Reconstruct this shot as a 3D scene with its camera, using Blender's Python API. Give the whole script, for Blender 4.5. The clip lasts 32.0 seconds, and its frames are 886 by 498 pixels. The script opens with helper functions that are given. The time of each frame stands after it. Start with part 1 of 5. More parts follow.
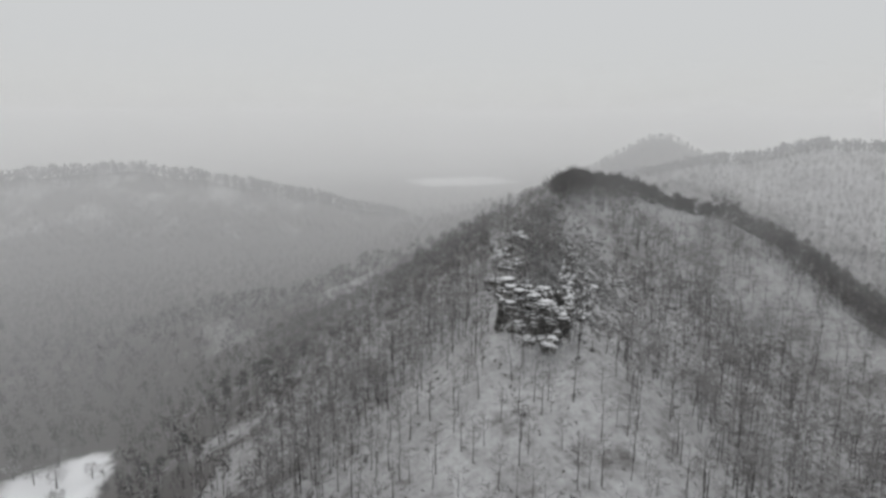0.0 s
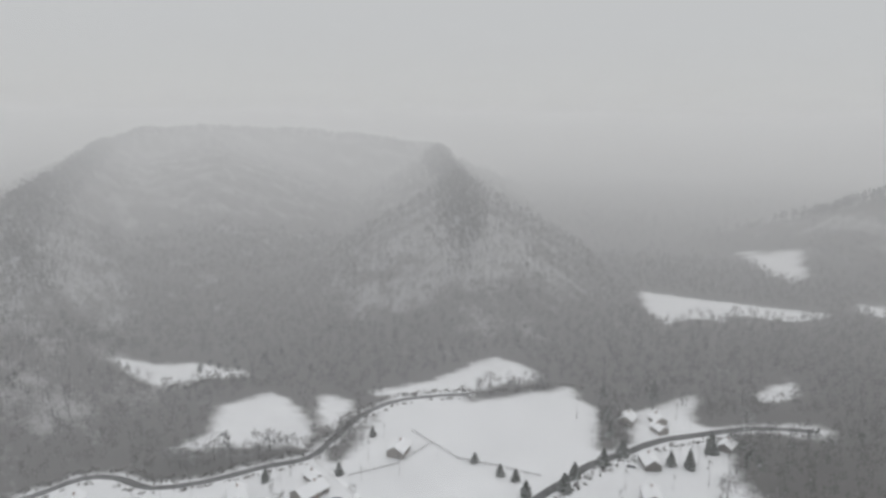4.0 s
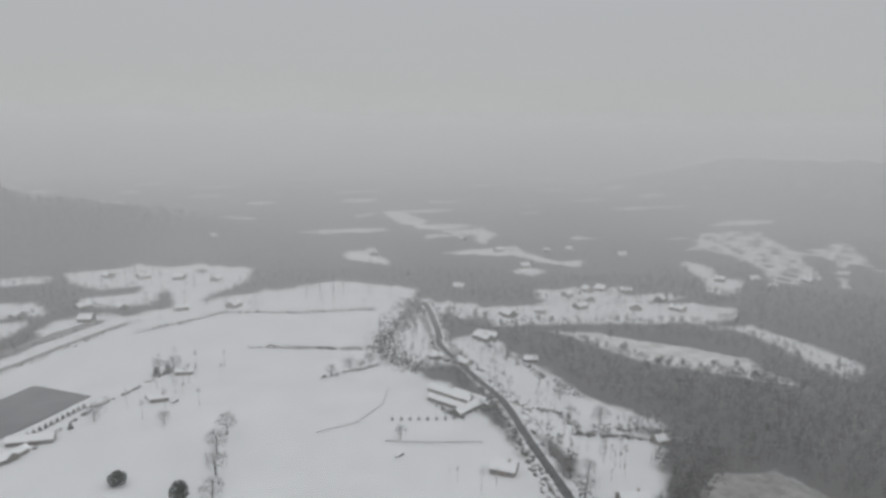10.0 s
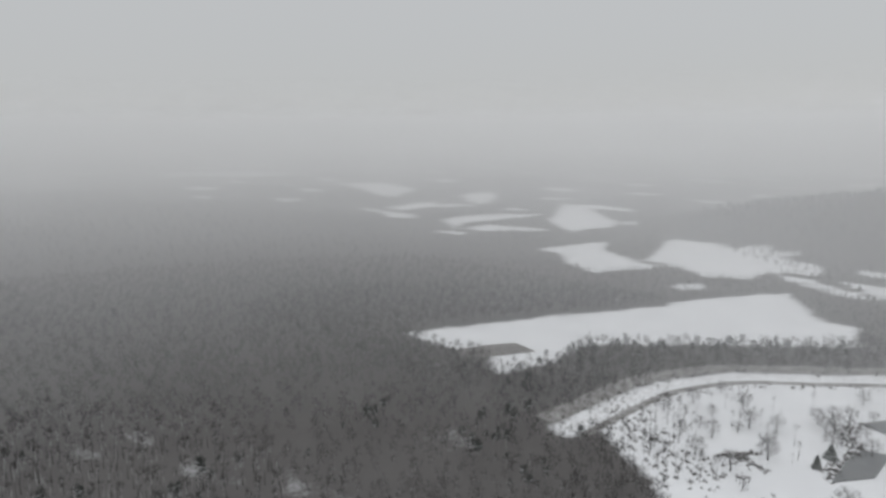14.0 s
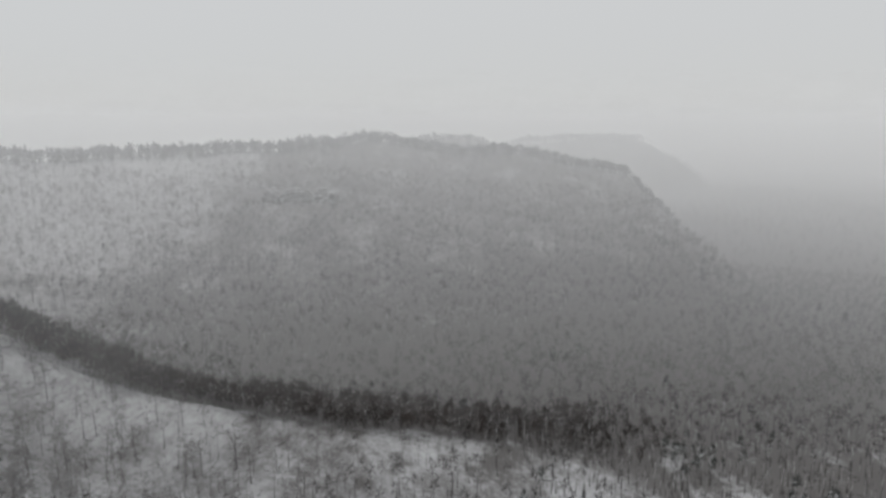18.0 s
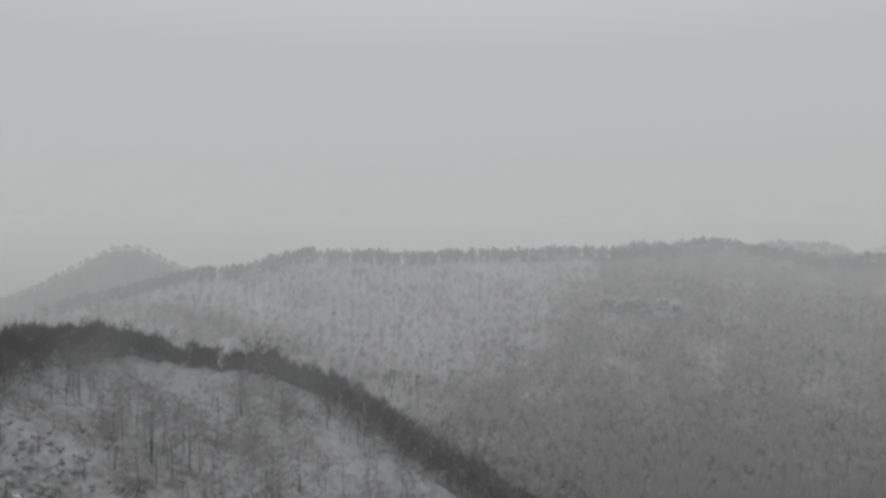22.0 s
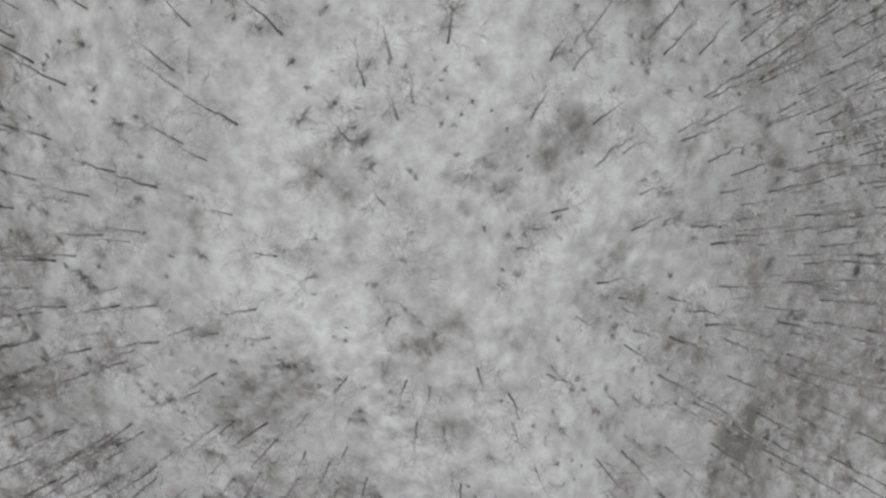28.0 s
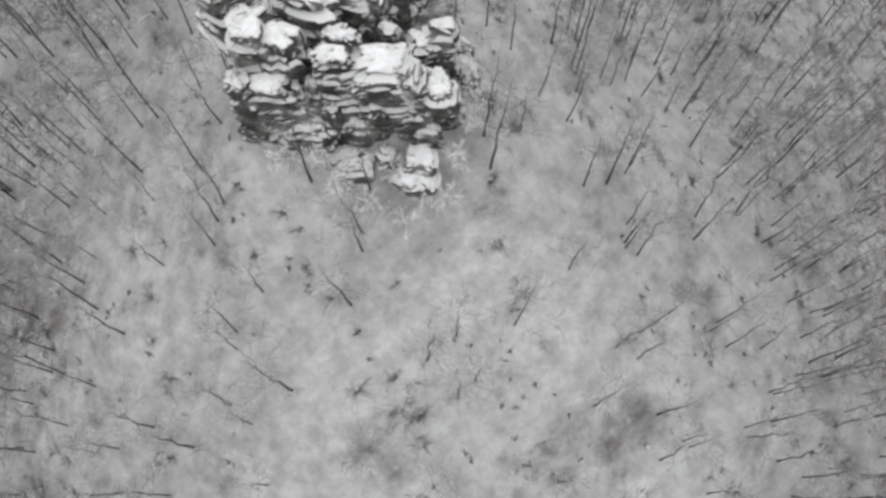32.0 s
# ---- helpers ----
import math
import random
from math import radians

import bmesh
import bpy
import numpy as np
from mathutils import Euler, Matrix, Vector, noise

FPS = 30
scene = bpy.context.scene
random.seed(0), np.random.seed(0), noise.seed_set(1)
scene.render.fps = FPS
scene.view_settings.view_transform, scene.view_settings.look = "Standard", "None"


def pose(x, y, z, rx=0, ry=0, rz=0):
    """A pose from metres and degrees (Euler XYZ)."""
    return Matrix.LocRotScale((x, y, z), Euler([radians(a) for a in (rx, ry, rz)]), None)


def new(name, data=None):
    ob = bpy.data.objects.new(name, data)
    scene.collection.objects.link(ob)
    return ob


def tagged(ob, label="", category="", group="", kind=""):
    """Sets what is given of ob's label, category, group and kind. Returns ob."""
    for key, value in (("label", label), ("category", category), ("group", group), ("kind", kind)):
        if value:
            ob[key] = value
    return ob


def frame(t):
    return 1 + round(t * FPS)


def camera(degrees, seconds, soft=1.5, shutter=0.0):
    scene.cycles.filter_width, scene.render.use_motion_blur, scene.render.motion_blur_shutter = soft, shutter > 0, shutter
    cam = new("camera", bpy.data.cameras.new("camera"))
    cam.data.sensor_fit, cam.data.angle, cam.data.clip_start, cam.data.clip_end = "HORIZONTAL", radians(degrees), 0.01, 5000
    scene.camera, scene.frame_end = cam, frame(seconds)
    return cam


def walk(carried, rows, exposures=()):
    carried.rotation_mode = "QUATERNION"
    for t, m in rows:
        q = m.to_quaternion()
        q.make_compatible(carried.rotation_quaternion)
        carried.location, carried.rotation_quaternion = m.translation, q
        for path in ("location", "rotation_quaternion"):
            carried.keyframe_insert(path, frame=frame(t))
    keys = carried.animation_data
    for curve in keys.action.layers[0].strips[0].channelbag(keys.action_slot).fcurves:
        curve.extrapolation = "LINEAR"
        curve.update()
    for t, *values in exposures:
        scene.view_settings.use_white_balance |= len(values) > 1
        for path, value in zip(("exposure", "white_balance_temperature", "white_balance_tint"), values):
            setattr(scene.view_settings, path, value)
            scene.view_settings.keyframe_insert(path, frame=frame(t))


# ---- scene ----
cam = camera(66.0, 32.0, soft=3.0)
# seconds, eye x y z, yaw, pitch, roll
PATH = [
    (0, -3.70, -3.03, 146.97, -12.82, -10.60, 0.06),
    (0.2, -3.57, -2.96, 147.19, -8.21, -10.89, 0.11),
    (0.3, -3.52, -2.93, 147.30, -4.58, -10.81, 0.12),
    (0.5, -3.40, -2.86, 147.53, -0.09, -10.68, 0.16),
    (1, -3.16, -2.69, 148.06, 12.21, -10.36, 0.33),
    (1.5, -3.06, -2.53, 148.39, 23.10, -10.35, 0.64),
    (2, -3.18, -2.37, 148.48, 32.50, -10.34, 0.78),
    (2.5, -3.52, -2.21, 148.41, 41.53, -10.36, 0.70),
    (3, -3.94, -2.03, 148.31, 48.55, -10.38, 0.56),
    (3.5, -4.34, -1.71, 148.28, 54.18, -10.41, 0.49),
    (5.5, -6.39, 1.06, 148.12, 68.52, -10.51, 0.61),
    (6, -6.83, 1.94, 148.19, 73.25, -10.59, 0.57),
    (6.5, -7.19, 3.07, 148.31, 79.77, -10.71, 0.52),
    (7, -7.42, 4.51, 148.43, 88.94, -10.78, 0.35),
    (7.5, -7.10, 6.42, 148.73, 99.05, -10.78, 0.23),
    (8, -6.16, 8.51, 149.31, 109.15, -10.73, 0.22),
    (8.5, -4.95, 10.66, 150.04, 119.22, -10.47, 0.34),
    (9, -3.82, 12.69, 150.60, 129.22, -10.19, 0.45),
    (9.5, -2.56, 14.87, 150.97, 138.97, -10.03, 0.65),
    (10, -1.20, 17.36, 151.20, 148.78, -10.05, 0.98),
    (10.5, 0.21, 20.15, 151.42, 158.60, -10.01, 1.05),
    (11, 1.86, 23.33, 151.72, 168.46, -10.07, 1.00),
    (11.5, 3.76, 26.69, 151.99, 178.43, -10.02, 0.74),
    (12, 5.80, 30.14, 152.13, 188.38, -10.03, 0.41),
    (12.5, 7.83, 33.75, 152.13, 198.12, -9.98, -0.01),
    (13, 9.77, 37.57, 152.00, 207.30, -10.05, -0.30),
    (13.5, 11.60, 41.58, 151.75, 216.27, -10.18, -0.30),
    (14, 13.43, 45.80, 151.47, 224.85, -10.43, -0.33),
    (14.5, 15.34, 50.23, 151.19, 233.15, -10.67, -0.38),
    (15, 17.27, 54.90, 150.93, 241.14, -10.82, -0.40),
    (15.5, 19.24, 59.78, 150.73, 248.60, -11.02, -0.15),
    (17.5, 27.38, 80.05, 150.19, 273.72, -10.41, -0.03),
    (18, 29.53, 85.19, 150.10, 278.49, -10.42, -0.02),
    (18.5, 31.78, 90.37, 150.05, 283.04, -10.49, 0.00),
    (19, 34.14, 95.56, 150.04, 285.46, -10.49, 0.02),
    (19.5, 36.58, 100.72, 150.11, 285.40, -10.52, 0.01),
    (20, 39.09, 105.83, 150.25, 285.41, -10.58, -0.06),
    (20.5, 41.79, 110.74, 150.45, 292.80, -10.54, -0.19),
    (21, 44.62, 115.41, 150.64, 303.12, -10.54, -0.09),
    (21.5, 47.56, 119.77, 150.86, 303.71, -2.18, 0.11),
    (22, 50.43, 123.86, 151.20, 303.82, -1.76, 0.08),
    (22.5, 53.15, 127.61, 151.60, 304.17, -8.20, -0.04),
    (23, 55.58, 130.97, 151.93, 304.66, -22.29, -0.13),
    (23.5, 57.60, 133.87, 152.04, 299.89, -44.66, -0.08),
    (24, 59.00, 136.25, 151.71, 300.02, -58.90, 0.37),
    (24.5, 59.35, 138.85, 151.46, 300.00, -74.10, 0.24),
    (25, 59.12, 141.23, 151.07, 299.83, -87.31, 0.12),
    (25.5, 58.74, 143.30, 150.65, 305.07, -92.53, 0.05),
    (27.5, 57.38, 151.46, 149.55, 315.21, -89.60, -0.05),
    (28, 57.31, 153.23, 149.23, 318.13, -88.97, -0.03),
    (28.5, 57.57, 154.66, 148.81, 322.08, -88.11, 0.04),
    (29, 57.75, 156.29, 148.61, 322.86, -87.51, 0.13),
    (29.5, 57.97, 157.72, 148.67, 322.84, -87.16, 0.26),
    (30, 58.11, 158.88, 148.44, 322.57, -87.02, 0.41),
    (30.5, 57.97, 159.78, 147.92, 322.41, -86.25, 0.50),
    (31, 57.41, 160.58, 147.36, 322.17, -77.71, 0.47),
    (31.5, 56.82, 161.25, 147.09, 322.28, -70.76, 0.28),
    (32, 56.33, 161.91, 147.25, 322.62, -69.57, 0.00),
]
walk(cam, [(t, pose(x, y, z, 0, 0, yaw) @ pose(0, 0, 0, 90 + pitch) @ pose(0, 0, 0, 0, 0, roll)) for t, x, y, z, yaw, pitch, roll in PATH],
     exposures=[(0, -0.1, 6540, 10.0), (3, -0.25, 6520, 10.0), (6, -0.27, 6500, 10.0), (9, -0.27, 6470, 9.8), (10, -0.57, 6460, 9.7), (12, -0.66, 6440, 9.6), (14, -0.33, 6453, 9.7), (17.5, -0.1, 6510, 9.9), (19, -0.1, 6540, 10.0), (21, -0.1, 6540, 10.0), (22, -0.43, 6540, 10.0), (23, -0.12, 6560, 11.0), (23.5, 0.42, 6570, 11.5), (24, 0.8, 6580, 12.0), (25.5, 0.44, 6588, 12.0), (28, 0.4, 6655, 10.2), (32, 0.44, 6655, 10.2)])

# ---- sky, sun and air ----
world = bpy.data.worlds.new("overcast")
scene.world = world
world.use_nodes = True
wn, wl = world.node_tree.nodes, world.node_tree.links
bg = wn["Background"]
coord = wn.new("ShaderNodeTexCoord")
sep = wn.new("ShaderNodeSeparateXYZ")
ramp = wn.new("ShaderNodeValToRGB")
ramp.color_ramp.elements[0].position, ramp.color_ramp.elements[0].color = 0.0, (0.595, 0.602, 0.607, 1)
ramp.color_ramp.elements[1].position, ramp.color_ramp.elements[1].color = 0.95, (1.36, 1.38, 1.39, 1)
mid = ramp.color_ramp.elements.new(0.25)
mid.color = (0.645, 0.653, 0.657, 1)
sky = wn.new("ShaderNodeTexSky")
sky.sky_type, sky.sun_disc = "NISHITA", False
sky.sun_elevation, sky.sun_rotation = radians(50), radians(200)
sky_dim = wn.new("ShaderNodeMix")
sky_dim.data_type, sky_dim.blend_type = "RGBA", "ADD"
sky_dim.inputs["Factor"].default_value = 0.006
wl.new(coord.outputs["Generated"], sep.inputs[0])
wl.new(sep.outputs["Z"], ramp.inputs[0])
wl.new(ramp.outputs[0], sky_dim.inputs["A"])
wl.new(sky.outputs[0], sky_dim.inputs["B"])
wl.new(sky_dim.outputs["Result"], bg.inputs["Color"])
bg.inputs["Strength"].default_value = 1.0
scene.cycles.volume_bounces = 1
sun = new("sun", bpy.data.lights.new("sun", "SUN"))
sun.data.energy, sun.data.angle, sun.data.color = 0.5, radians(40), (1, 0.98, 0.95)
sun.matrix_world = pose(0, 0, 500, 38, 0, -160)


# ---- materials ----
def node(m, kind, **inputs):
    n = m.node_tree.nodes.new(kind)
    for key, value in inputs.items():
        n.inputs[key.replace("_", " ")].default_value = value
    return n


def mat(name, color, rough=0.9, other=None, scale=1.0, detail=6.0, low=0.4, high=0.6, bump=0.0, snow=None, random_tint=0.0, snow_color=(0.78, 0.79, 0.81)):
    """A surface of two colours mixed by noise; snow: how far up a face must look (0 to 1) to carry snow."""
    m = bpy.data.materials.new(name)
    m.use_nodes = True
    nt, link = m.node_tree.nodes, m.node_tree.links.new
    b = nt["Principled BSDF"]
    b.inputs["Roughness"].default_value = rough
    b.inputs["Specular IOR Level"].default_value = 0.2
    geo = nt.new("ShaderNodeNewGeometry")
    no = node(m, "ShaderNodeTexNoise", Scale=scale, Detail=detail, Roughness=0.65)
    link(geo.outputs["Position"], no.inputs["Vector"])
    r = nt.new("ShaderNodeValToRGB")
    r.color_ramp.elements[0].position, r.color_ramp.elements[1].position = low, high
    r.color_ramp.elements[0].color = (*color, 1)
    r.color_ramp.elements[1].color = (*(other or [c * 0.75 for c in color]), 1)
    link(no.outputs[0], r.inputs[0])
    out = r.outputs[0]
    if random_tint:
        oi = nt.new("ShaderNodeObjectInfo")
        hs = node(m, "ShaderNodeHueSaturation")
        mr = node(m, "ShaderNodeMapRange", To_Min=1 - random_tint, To_Max=1 + random_tint)
        link(oi.outputs["Random"], mr.inputs[0])
        link(mr.outputs[0], hs.inputs["Value"])
        link(out, hs.inputs["Color"])
        out = hs.outputs[0]
    if snow is not None:
        sp = nt.new("ShaderNodeSeparateXYZ")
        link(geo.outputs["Normal"], sp.inputs[0])
        n2 = node(m, "ShaderNodeTexNoise", Scale=1.3, Detail=7.0, Roughness=0.65)
        link(geo.outputs["Position"], n2.inputs["Vector"])
        ad = node(m, "ShaderNodeMath")
        ad.operation = "MULTIPLY_ADD"
        ad.inputs[1].default_value = 0.7
        link(n2.outputs[0], ad.inputs[0])
        link(sp.outputs["Z"], ad.inputs[2])
        mr2 = node(m, "ShaderNodeMapRange", From_Min=snow + 0.25, From_Max=snow + 0.5)
        link(ad.outputs[0], mr2.inputs[0])
        mx = nt.new("ShaderNodeMix")
        mx.data_type = "RGBA"
        mx.inputs["B"].default_value = (*snow_color, 1)
        link(mr2.outputs[0], mx.inputs["Factor"])
        link(out, mx.inputs["A"])
        out = mx.outputs["Result"]
    link(out, b.inputs["Base Color"])
    if bump:
        bp = node(m, "ShaderNodeBump", Strength=bump, Distance=0.3)
        link(no.outputs[0], bp.inputs["Height"])
        link(bp.outputs[0], b.inputs["Normal"])
    return m


def gauzy(m, share):
    """Twigs too fine to build: a spray that lets a share of the light straight through."""
    nt, link = m.node_tree.nodes, m.node_tree.links.new
    mix, clear = nt.new("ShaderNodeMixShader"), nt.new("ShaderNodeBsdfTransparent")
    mix.inputs[0].default_value = share
    link(nt["Principled BSDF"].outputs[0], mix.inputs[1])
    link(clear.outputs[0], mix.inputs[2])
    link(mix.outputs[0], nt["Material Output"].inputs["Surface"])
    return m


BARK = mat("bark", (0.028, 0.026, 0.025), 0.95, (0.065, 0.06, 0.058), 1.5, snow=0.5)
TWIG = gauzy(mat("twigs", (0.125, 0.119, 0.117), 0.95, (0.23, 0.223, 0.22), 0.15, snow=0.85, snow_color=(0.5, 0.505, 0.51)), 0.6)
FIELD_TWIG = mat("field_twigs", (0.05, 0.046, 0.044), 0.95, (0.11, 0.102, 0.1), 0.3, snow=0.85)
WOODS = gauzy(mat("far_twigs", (0.04, 0.037, 0.036), 0.95, (0.1, 0.093, 0.091), 0.03, 8.0, 0.35, 0.65, snow=0.95), 0.45)
CREST_TWIG = gauzy(mat("crest_twigs", (0.036, 0.029, 0.026), 0.95, (0.06, 0.05, 0.046), 0.05, snow=1.05), 0.45)
DENSE_TWIG = gauzy(mat("dense_twigs", (0.055, 0.052, 0.051), 0.95, (0.115, 0.109, 0.107), 0.03, 8.0, 0.35, 0.65, snow=1.0), 0.5)
RIDGE_TWIG = gauzy(mat("ridge_twigs", (0.085, 0.08, 0.078), 0.95, (0.175, 0.167, 0.164), 0.06, 8.0, 0.35, 0.65, snow=0.9), 0.45)
FAR_BARK = mat("far_bark", (0.028, 0.026, 0.025), 0.95, (0.12, 0.114, 0.112), 0.11, snow=0.95)
CAP_SNOW = mat("rock_snow", (0.6, 0.607, 0.62), 0.8, (0.46, 0.465, 0.473), 1.4, 8.0, 0.45, 0.72, 0.3)
PINE = mat("pine_needles", (0.034, 0.041, 0.036), 0.9, (0.07, 0.078, 0.07), 0.7, snow=0.95)
FAR_PINE = gauzy(mat("far_pine_needles", (0.045, 0.051, 0.047), 0.9, (0.085, 0.092, 0.086), 0.7, snow=0.95), 0.4)
ROCK = mat("sandstone", (0.18, 0.174, 0.168), 0.92, (0.035, 0.034, 0.033), 0.5, 10.0, 0.34, 0.58, 0.9, snow=0.62, random_tint=0.25, snow_color=(0.52, 0.526, 0.536))
ASPHALT = mat("asphalt", (0.05, 0.05, 0.052), 0.85, (0.10, 0.10, 0.105), 0.25)
TRACK = mat("snowy_lane", (0.8, 0.81, 0.83), 0.9, (0.55, 0.55, 0.56), 0.3)
WATER = mat("pond_ice", (0.13, 0.135, 0.14), 0.35, (0.17, 0.175, 0.18), 0.05)
CROPS = mat("winter_crop", (0.13, 0.125, 0.12), 0.95, (0.22, 0.21, 0.205), 0.3)
MEADOW = mat("rough_meadow", (0.16, 0.152, 0.145), 0.95, (0.38, 0.378, 0.378), 0.16, 14.0, 0.36, 0.68)
MEADOW_PALE = mat("pale_meadow", (0.36, 0.35, 0.335), 0.95, (0.7, 0.705, 0.715), 0.1, 12.0, 0.3, 0.6)
UNDERGROWTH = gauzy(mat("undergrowth", (0.1, 0.096, 0.095), 0.95, (0.2, 0.195, 0.193), 0.12, 8.0, 0.35, 0.65, snow=1.05), 0.82)
FROST_BRUSH = gauzy(mat("frosted_brush", (0.2, 0.198, 0.197), 0.95, (0.42, 0.42, 0.423), 0.16, 8.0, 0.35, 0.62, snow=0.95, snow_color=(0.5, 0.505, 0.51)), 0.4)
BRUSH = mat("brush", (0.10, 0.092, 0.088), 0.95, (0.15, 0.14, 0.135), 0.8, snow=0.9)
SIDING = mat("weathered_siding", (0.30, 0.28, 0.26), 0.85, (0.2, 0.185, 0.17), 2.0, random_tint=0.45)
ROOF_SNOW = mat("snowed_roof", (0.13, 0.12, 0.12), 0.9, (0.2, 0.19, 0.19), 1.0, snow=0.15)
GLASS = mat("dark_glass", (0.03, 0.035, 0.04), 0.15)
BRICK = mat("chimney_brick", (0.25, 0.16, 0.13), 0.9, (0.17, 0.11, 0.09), 4.0)
PAINT = mat("car_paint", (0.12, 0.13, 0.15), 0.35, snow=0.3)
RUBBER = mat("rubber", (0.03, 0.03, 0.03), 0.8)

# snow on the ground: open fields are clean, woods and banks show leaf litter and brush through it
GROUND = bpy.data.materials.new("snowy_ground")
GROUND.use_nodes = True
gn, gl = GROUND.node_tree.nodes, GROUND.node_tree.links.new
gb = gn["Principled BSDF"]
gb.inputs["Roughness"].default_value = 0.85
gb.inputs["Specular IOR Level"].default_value = 0.15
g_geo = gn.new("ShaderNodeNewGeometry")
g_att = gn.new("ShaderNodeAttribute")
g_att.attribute_name = "litter"
n_big = node(GROUND, "ShaderNodeTexNoise", Scale=0.035, Detail=6.0, Roughness=0.6)
n_mid = node(GROUND, "ShaderNodeTexNoise", Scale=0.33, Detail=10.0, Roughness=0.72)
n_fine = node(GROUND, "ShaderNodeTexNoise", Scale=3.5, Detail=6.0, Roughness=0.7)
for nn in (n_big, n_mid, n_fine):
    gl(g_geo.outputs["Position"], nn.inputs["Vector"])
cover = node(GROUND, "ShaderNodeMath")
cover.operation = "MULTIPLY_ADD"
cover.inputs[1].default_value = 0.4
gl(n_big.outputs[0], cover.inputs[0])
gl(n_mid.outputs[0], cover.inputs[2])
cov2 = node(GROUND, "ShaderNodeMath")
cov2.operation = "MULTIPLY_ADD"
cov2.inputs[1].default_value = 0.35
gl(n_fine.outputs[0], cov2.inputs[0])
gl(cover.outputs[0], cov2.inputs[2])
cov3 = node(GROUND, "ShaderNodeMapRange", From_Min=0.12, From_Max=1.14)
gl(cov2.outputs[0], cov3.inputs[0])
n_patch = node(GROUND, "ShaderNodeTexNoise", Scale=0.1, Detail=9.0, Roughness=0.66)
gl(g_geo.outputs["Position"], n_patch.inputs["Vector"])
patchy = node(GROUND, "ShaderNodeMapRange", From_Min=0.53, From_Max=0.74, To_Min=0.0, To_Max=0.35)
gl(n_patch.outputs[0], patchy.inputs[0])
cov5 = node(GROUND, "ShaderNodeMath")
cov5.operation = "ADD"
gl(cov3.outputs[0], cov5.inputs[0])
gl(patchy.outputs[0], cov5.inputs[1])
cov4 = node(GROUND, "ShaderNodeMath")
cov4.operation = "MULTIPLY"
cov4.use_clamp = True
gl(cov5.outputs[0], cov4.inputs[0])
gl(g_att.outputs["Fac"], cov4.inputs[1])
snow_ramp = gn.new("ShaderNodeValToRGB")
snow_ramp.color_ramp.elements[0].position, snow_ramp.color_ramp.elements[0].color = 0.3, (0.77, 0.78, 0.80, 1)
snow_ramp.color_ramp.elements[1].position, snow_ramp.color_ramp.elements[1].color = 0.75, (0.68, 0.69, 0.71, 1)
gl(n_big.outputs[0], snow_ramp.inputs[0])
lit_ramp = gn.new("ShaderNodeValToRGB")
lit_ramp.color_ramp.elements[0].color, lit_ramp.color_ramp.elements[1].color = (0.056, 0.053, 0.052, 1), (0.168, 0.162, 0.16, 1)
gl(n_fine.outputs[0], lit_ramp.inputs[0])
g_mix = gn.new("ShaderNodeMix")
g_mix.data_type = "RGBA"
gl(cov4.outputs[0], g_mix.inputs["Factor"])
gl(snow_ramp.outputs[0], g_mix.inputs["A"])
gl(lit_ramp.outputs[0], g_mix.inputs["B"])
gl(g_mix.outputs["Result"], gb.inputs["Base Color"])
g_bump = node(GROUND, "ShaderNodeBump", Strength=0.5, Distance=0.6)
gl(n_mid.outputs[0], g_bump.inputs["Height"])
gl(g_bump.outputs[0], gb.inputs["Normal"])

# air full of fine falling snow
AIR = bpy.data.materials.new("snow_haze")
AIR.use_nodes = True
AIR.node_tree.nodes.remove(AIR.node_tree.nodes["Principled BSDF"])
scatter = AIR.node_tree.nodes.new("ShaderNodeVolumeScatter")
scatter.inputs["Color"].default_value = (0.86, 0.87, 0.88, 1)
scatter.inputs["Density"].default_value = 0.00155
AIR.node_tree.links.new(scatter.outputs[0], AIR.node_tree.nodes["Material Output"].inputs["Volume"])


# ---- building blocks ----
def mesh_ob(name, verts, faces, material, parent=None, smooth=False):
    me = bpy.data.meshes.new(name)
    me.from_pydata(verts, [], faces)
    if smooth:
        me.shade_smooth()
    me.update()
    me.materials.append(material)
    ob = new(name, me)
    ob.parent = parent
    return ob


def part(name, bm, material, parent, label=""):
    me = bpy.data.meshes.new(name)
    bm.to_mesh(me)
    bm.free()
    me.materials.append(material)
    ob = new(name, me)
    ob.parent = parent
    return tagged(ob, label)


def box(bm, x0, x1, y0, y1, z0, z1, bevel=0.0):
    made = bmesh.ops.create_cube(bm, size=1, matrix=Matrix.LocRotScale(((x0 + x1) / 2, (y0 + y1) / 2, (z0 + z1) / 2), None, (x1 - x0, y1 - y0, z1 - z0)))
    if bevel:
        edges = list({e for v in made["verts"] for e in v.link_edges})
        bmesh.ops.bevel(bm, geom=edges, offset=bevel, segments=1, affect="EDGES")


def anchor(name, label, category, group=""):
    return tagged(new(name), label, category, group)


# ---- the lie of the land ----
def ridge(x, y, pts, width, power=1.2):
    """A ridge with its crest along pts (x, y, z), its flanks falling to nothing over about width metres."""
    best = np.zeros_like(x)
    for (x0, y0, z0), (x1, y1, z1) in zip(pts, pts[1:]):
        dx, dy = x1 - x0, y1 - y0
        t = np.clip(((x - x0) * dx + (y - y0) * dy) / (dx * dx + dy * dy), 0, 1)
        d = np.hypot(x - x0 - t * dx, y - y0 - t * dy)
        z = z0 + t * (z1 - z0)
        best = np.maximum(best, z * np.clip(1 - d / (width * (0.35 + 0.65 * np.abs(z) / 100)), 0, 1) ** power)
    return best


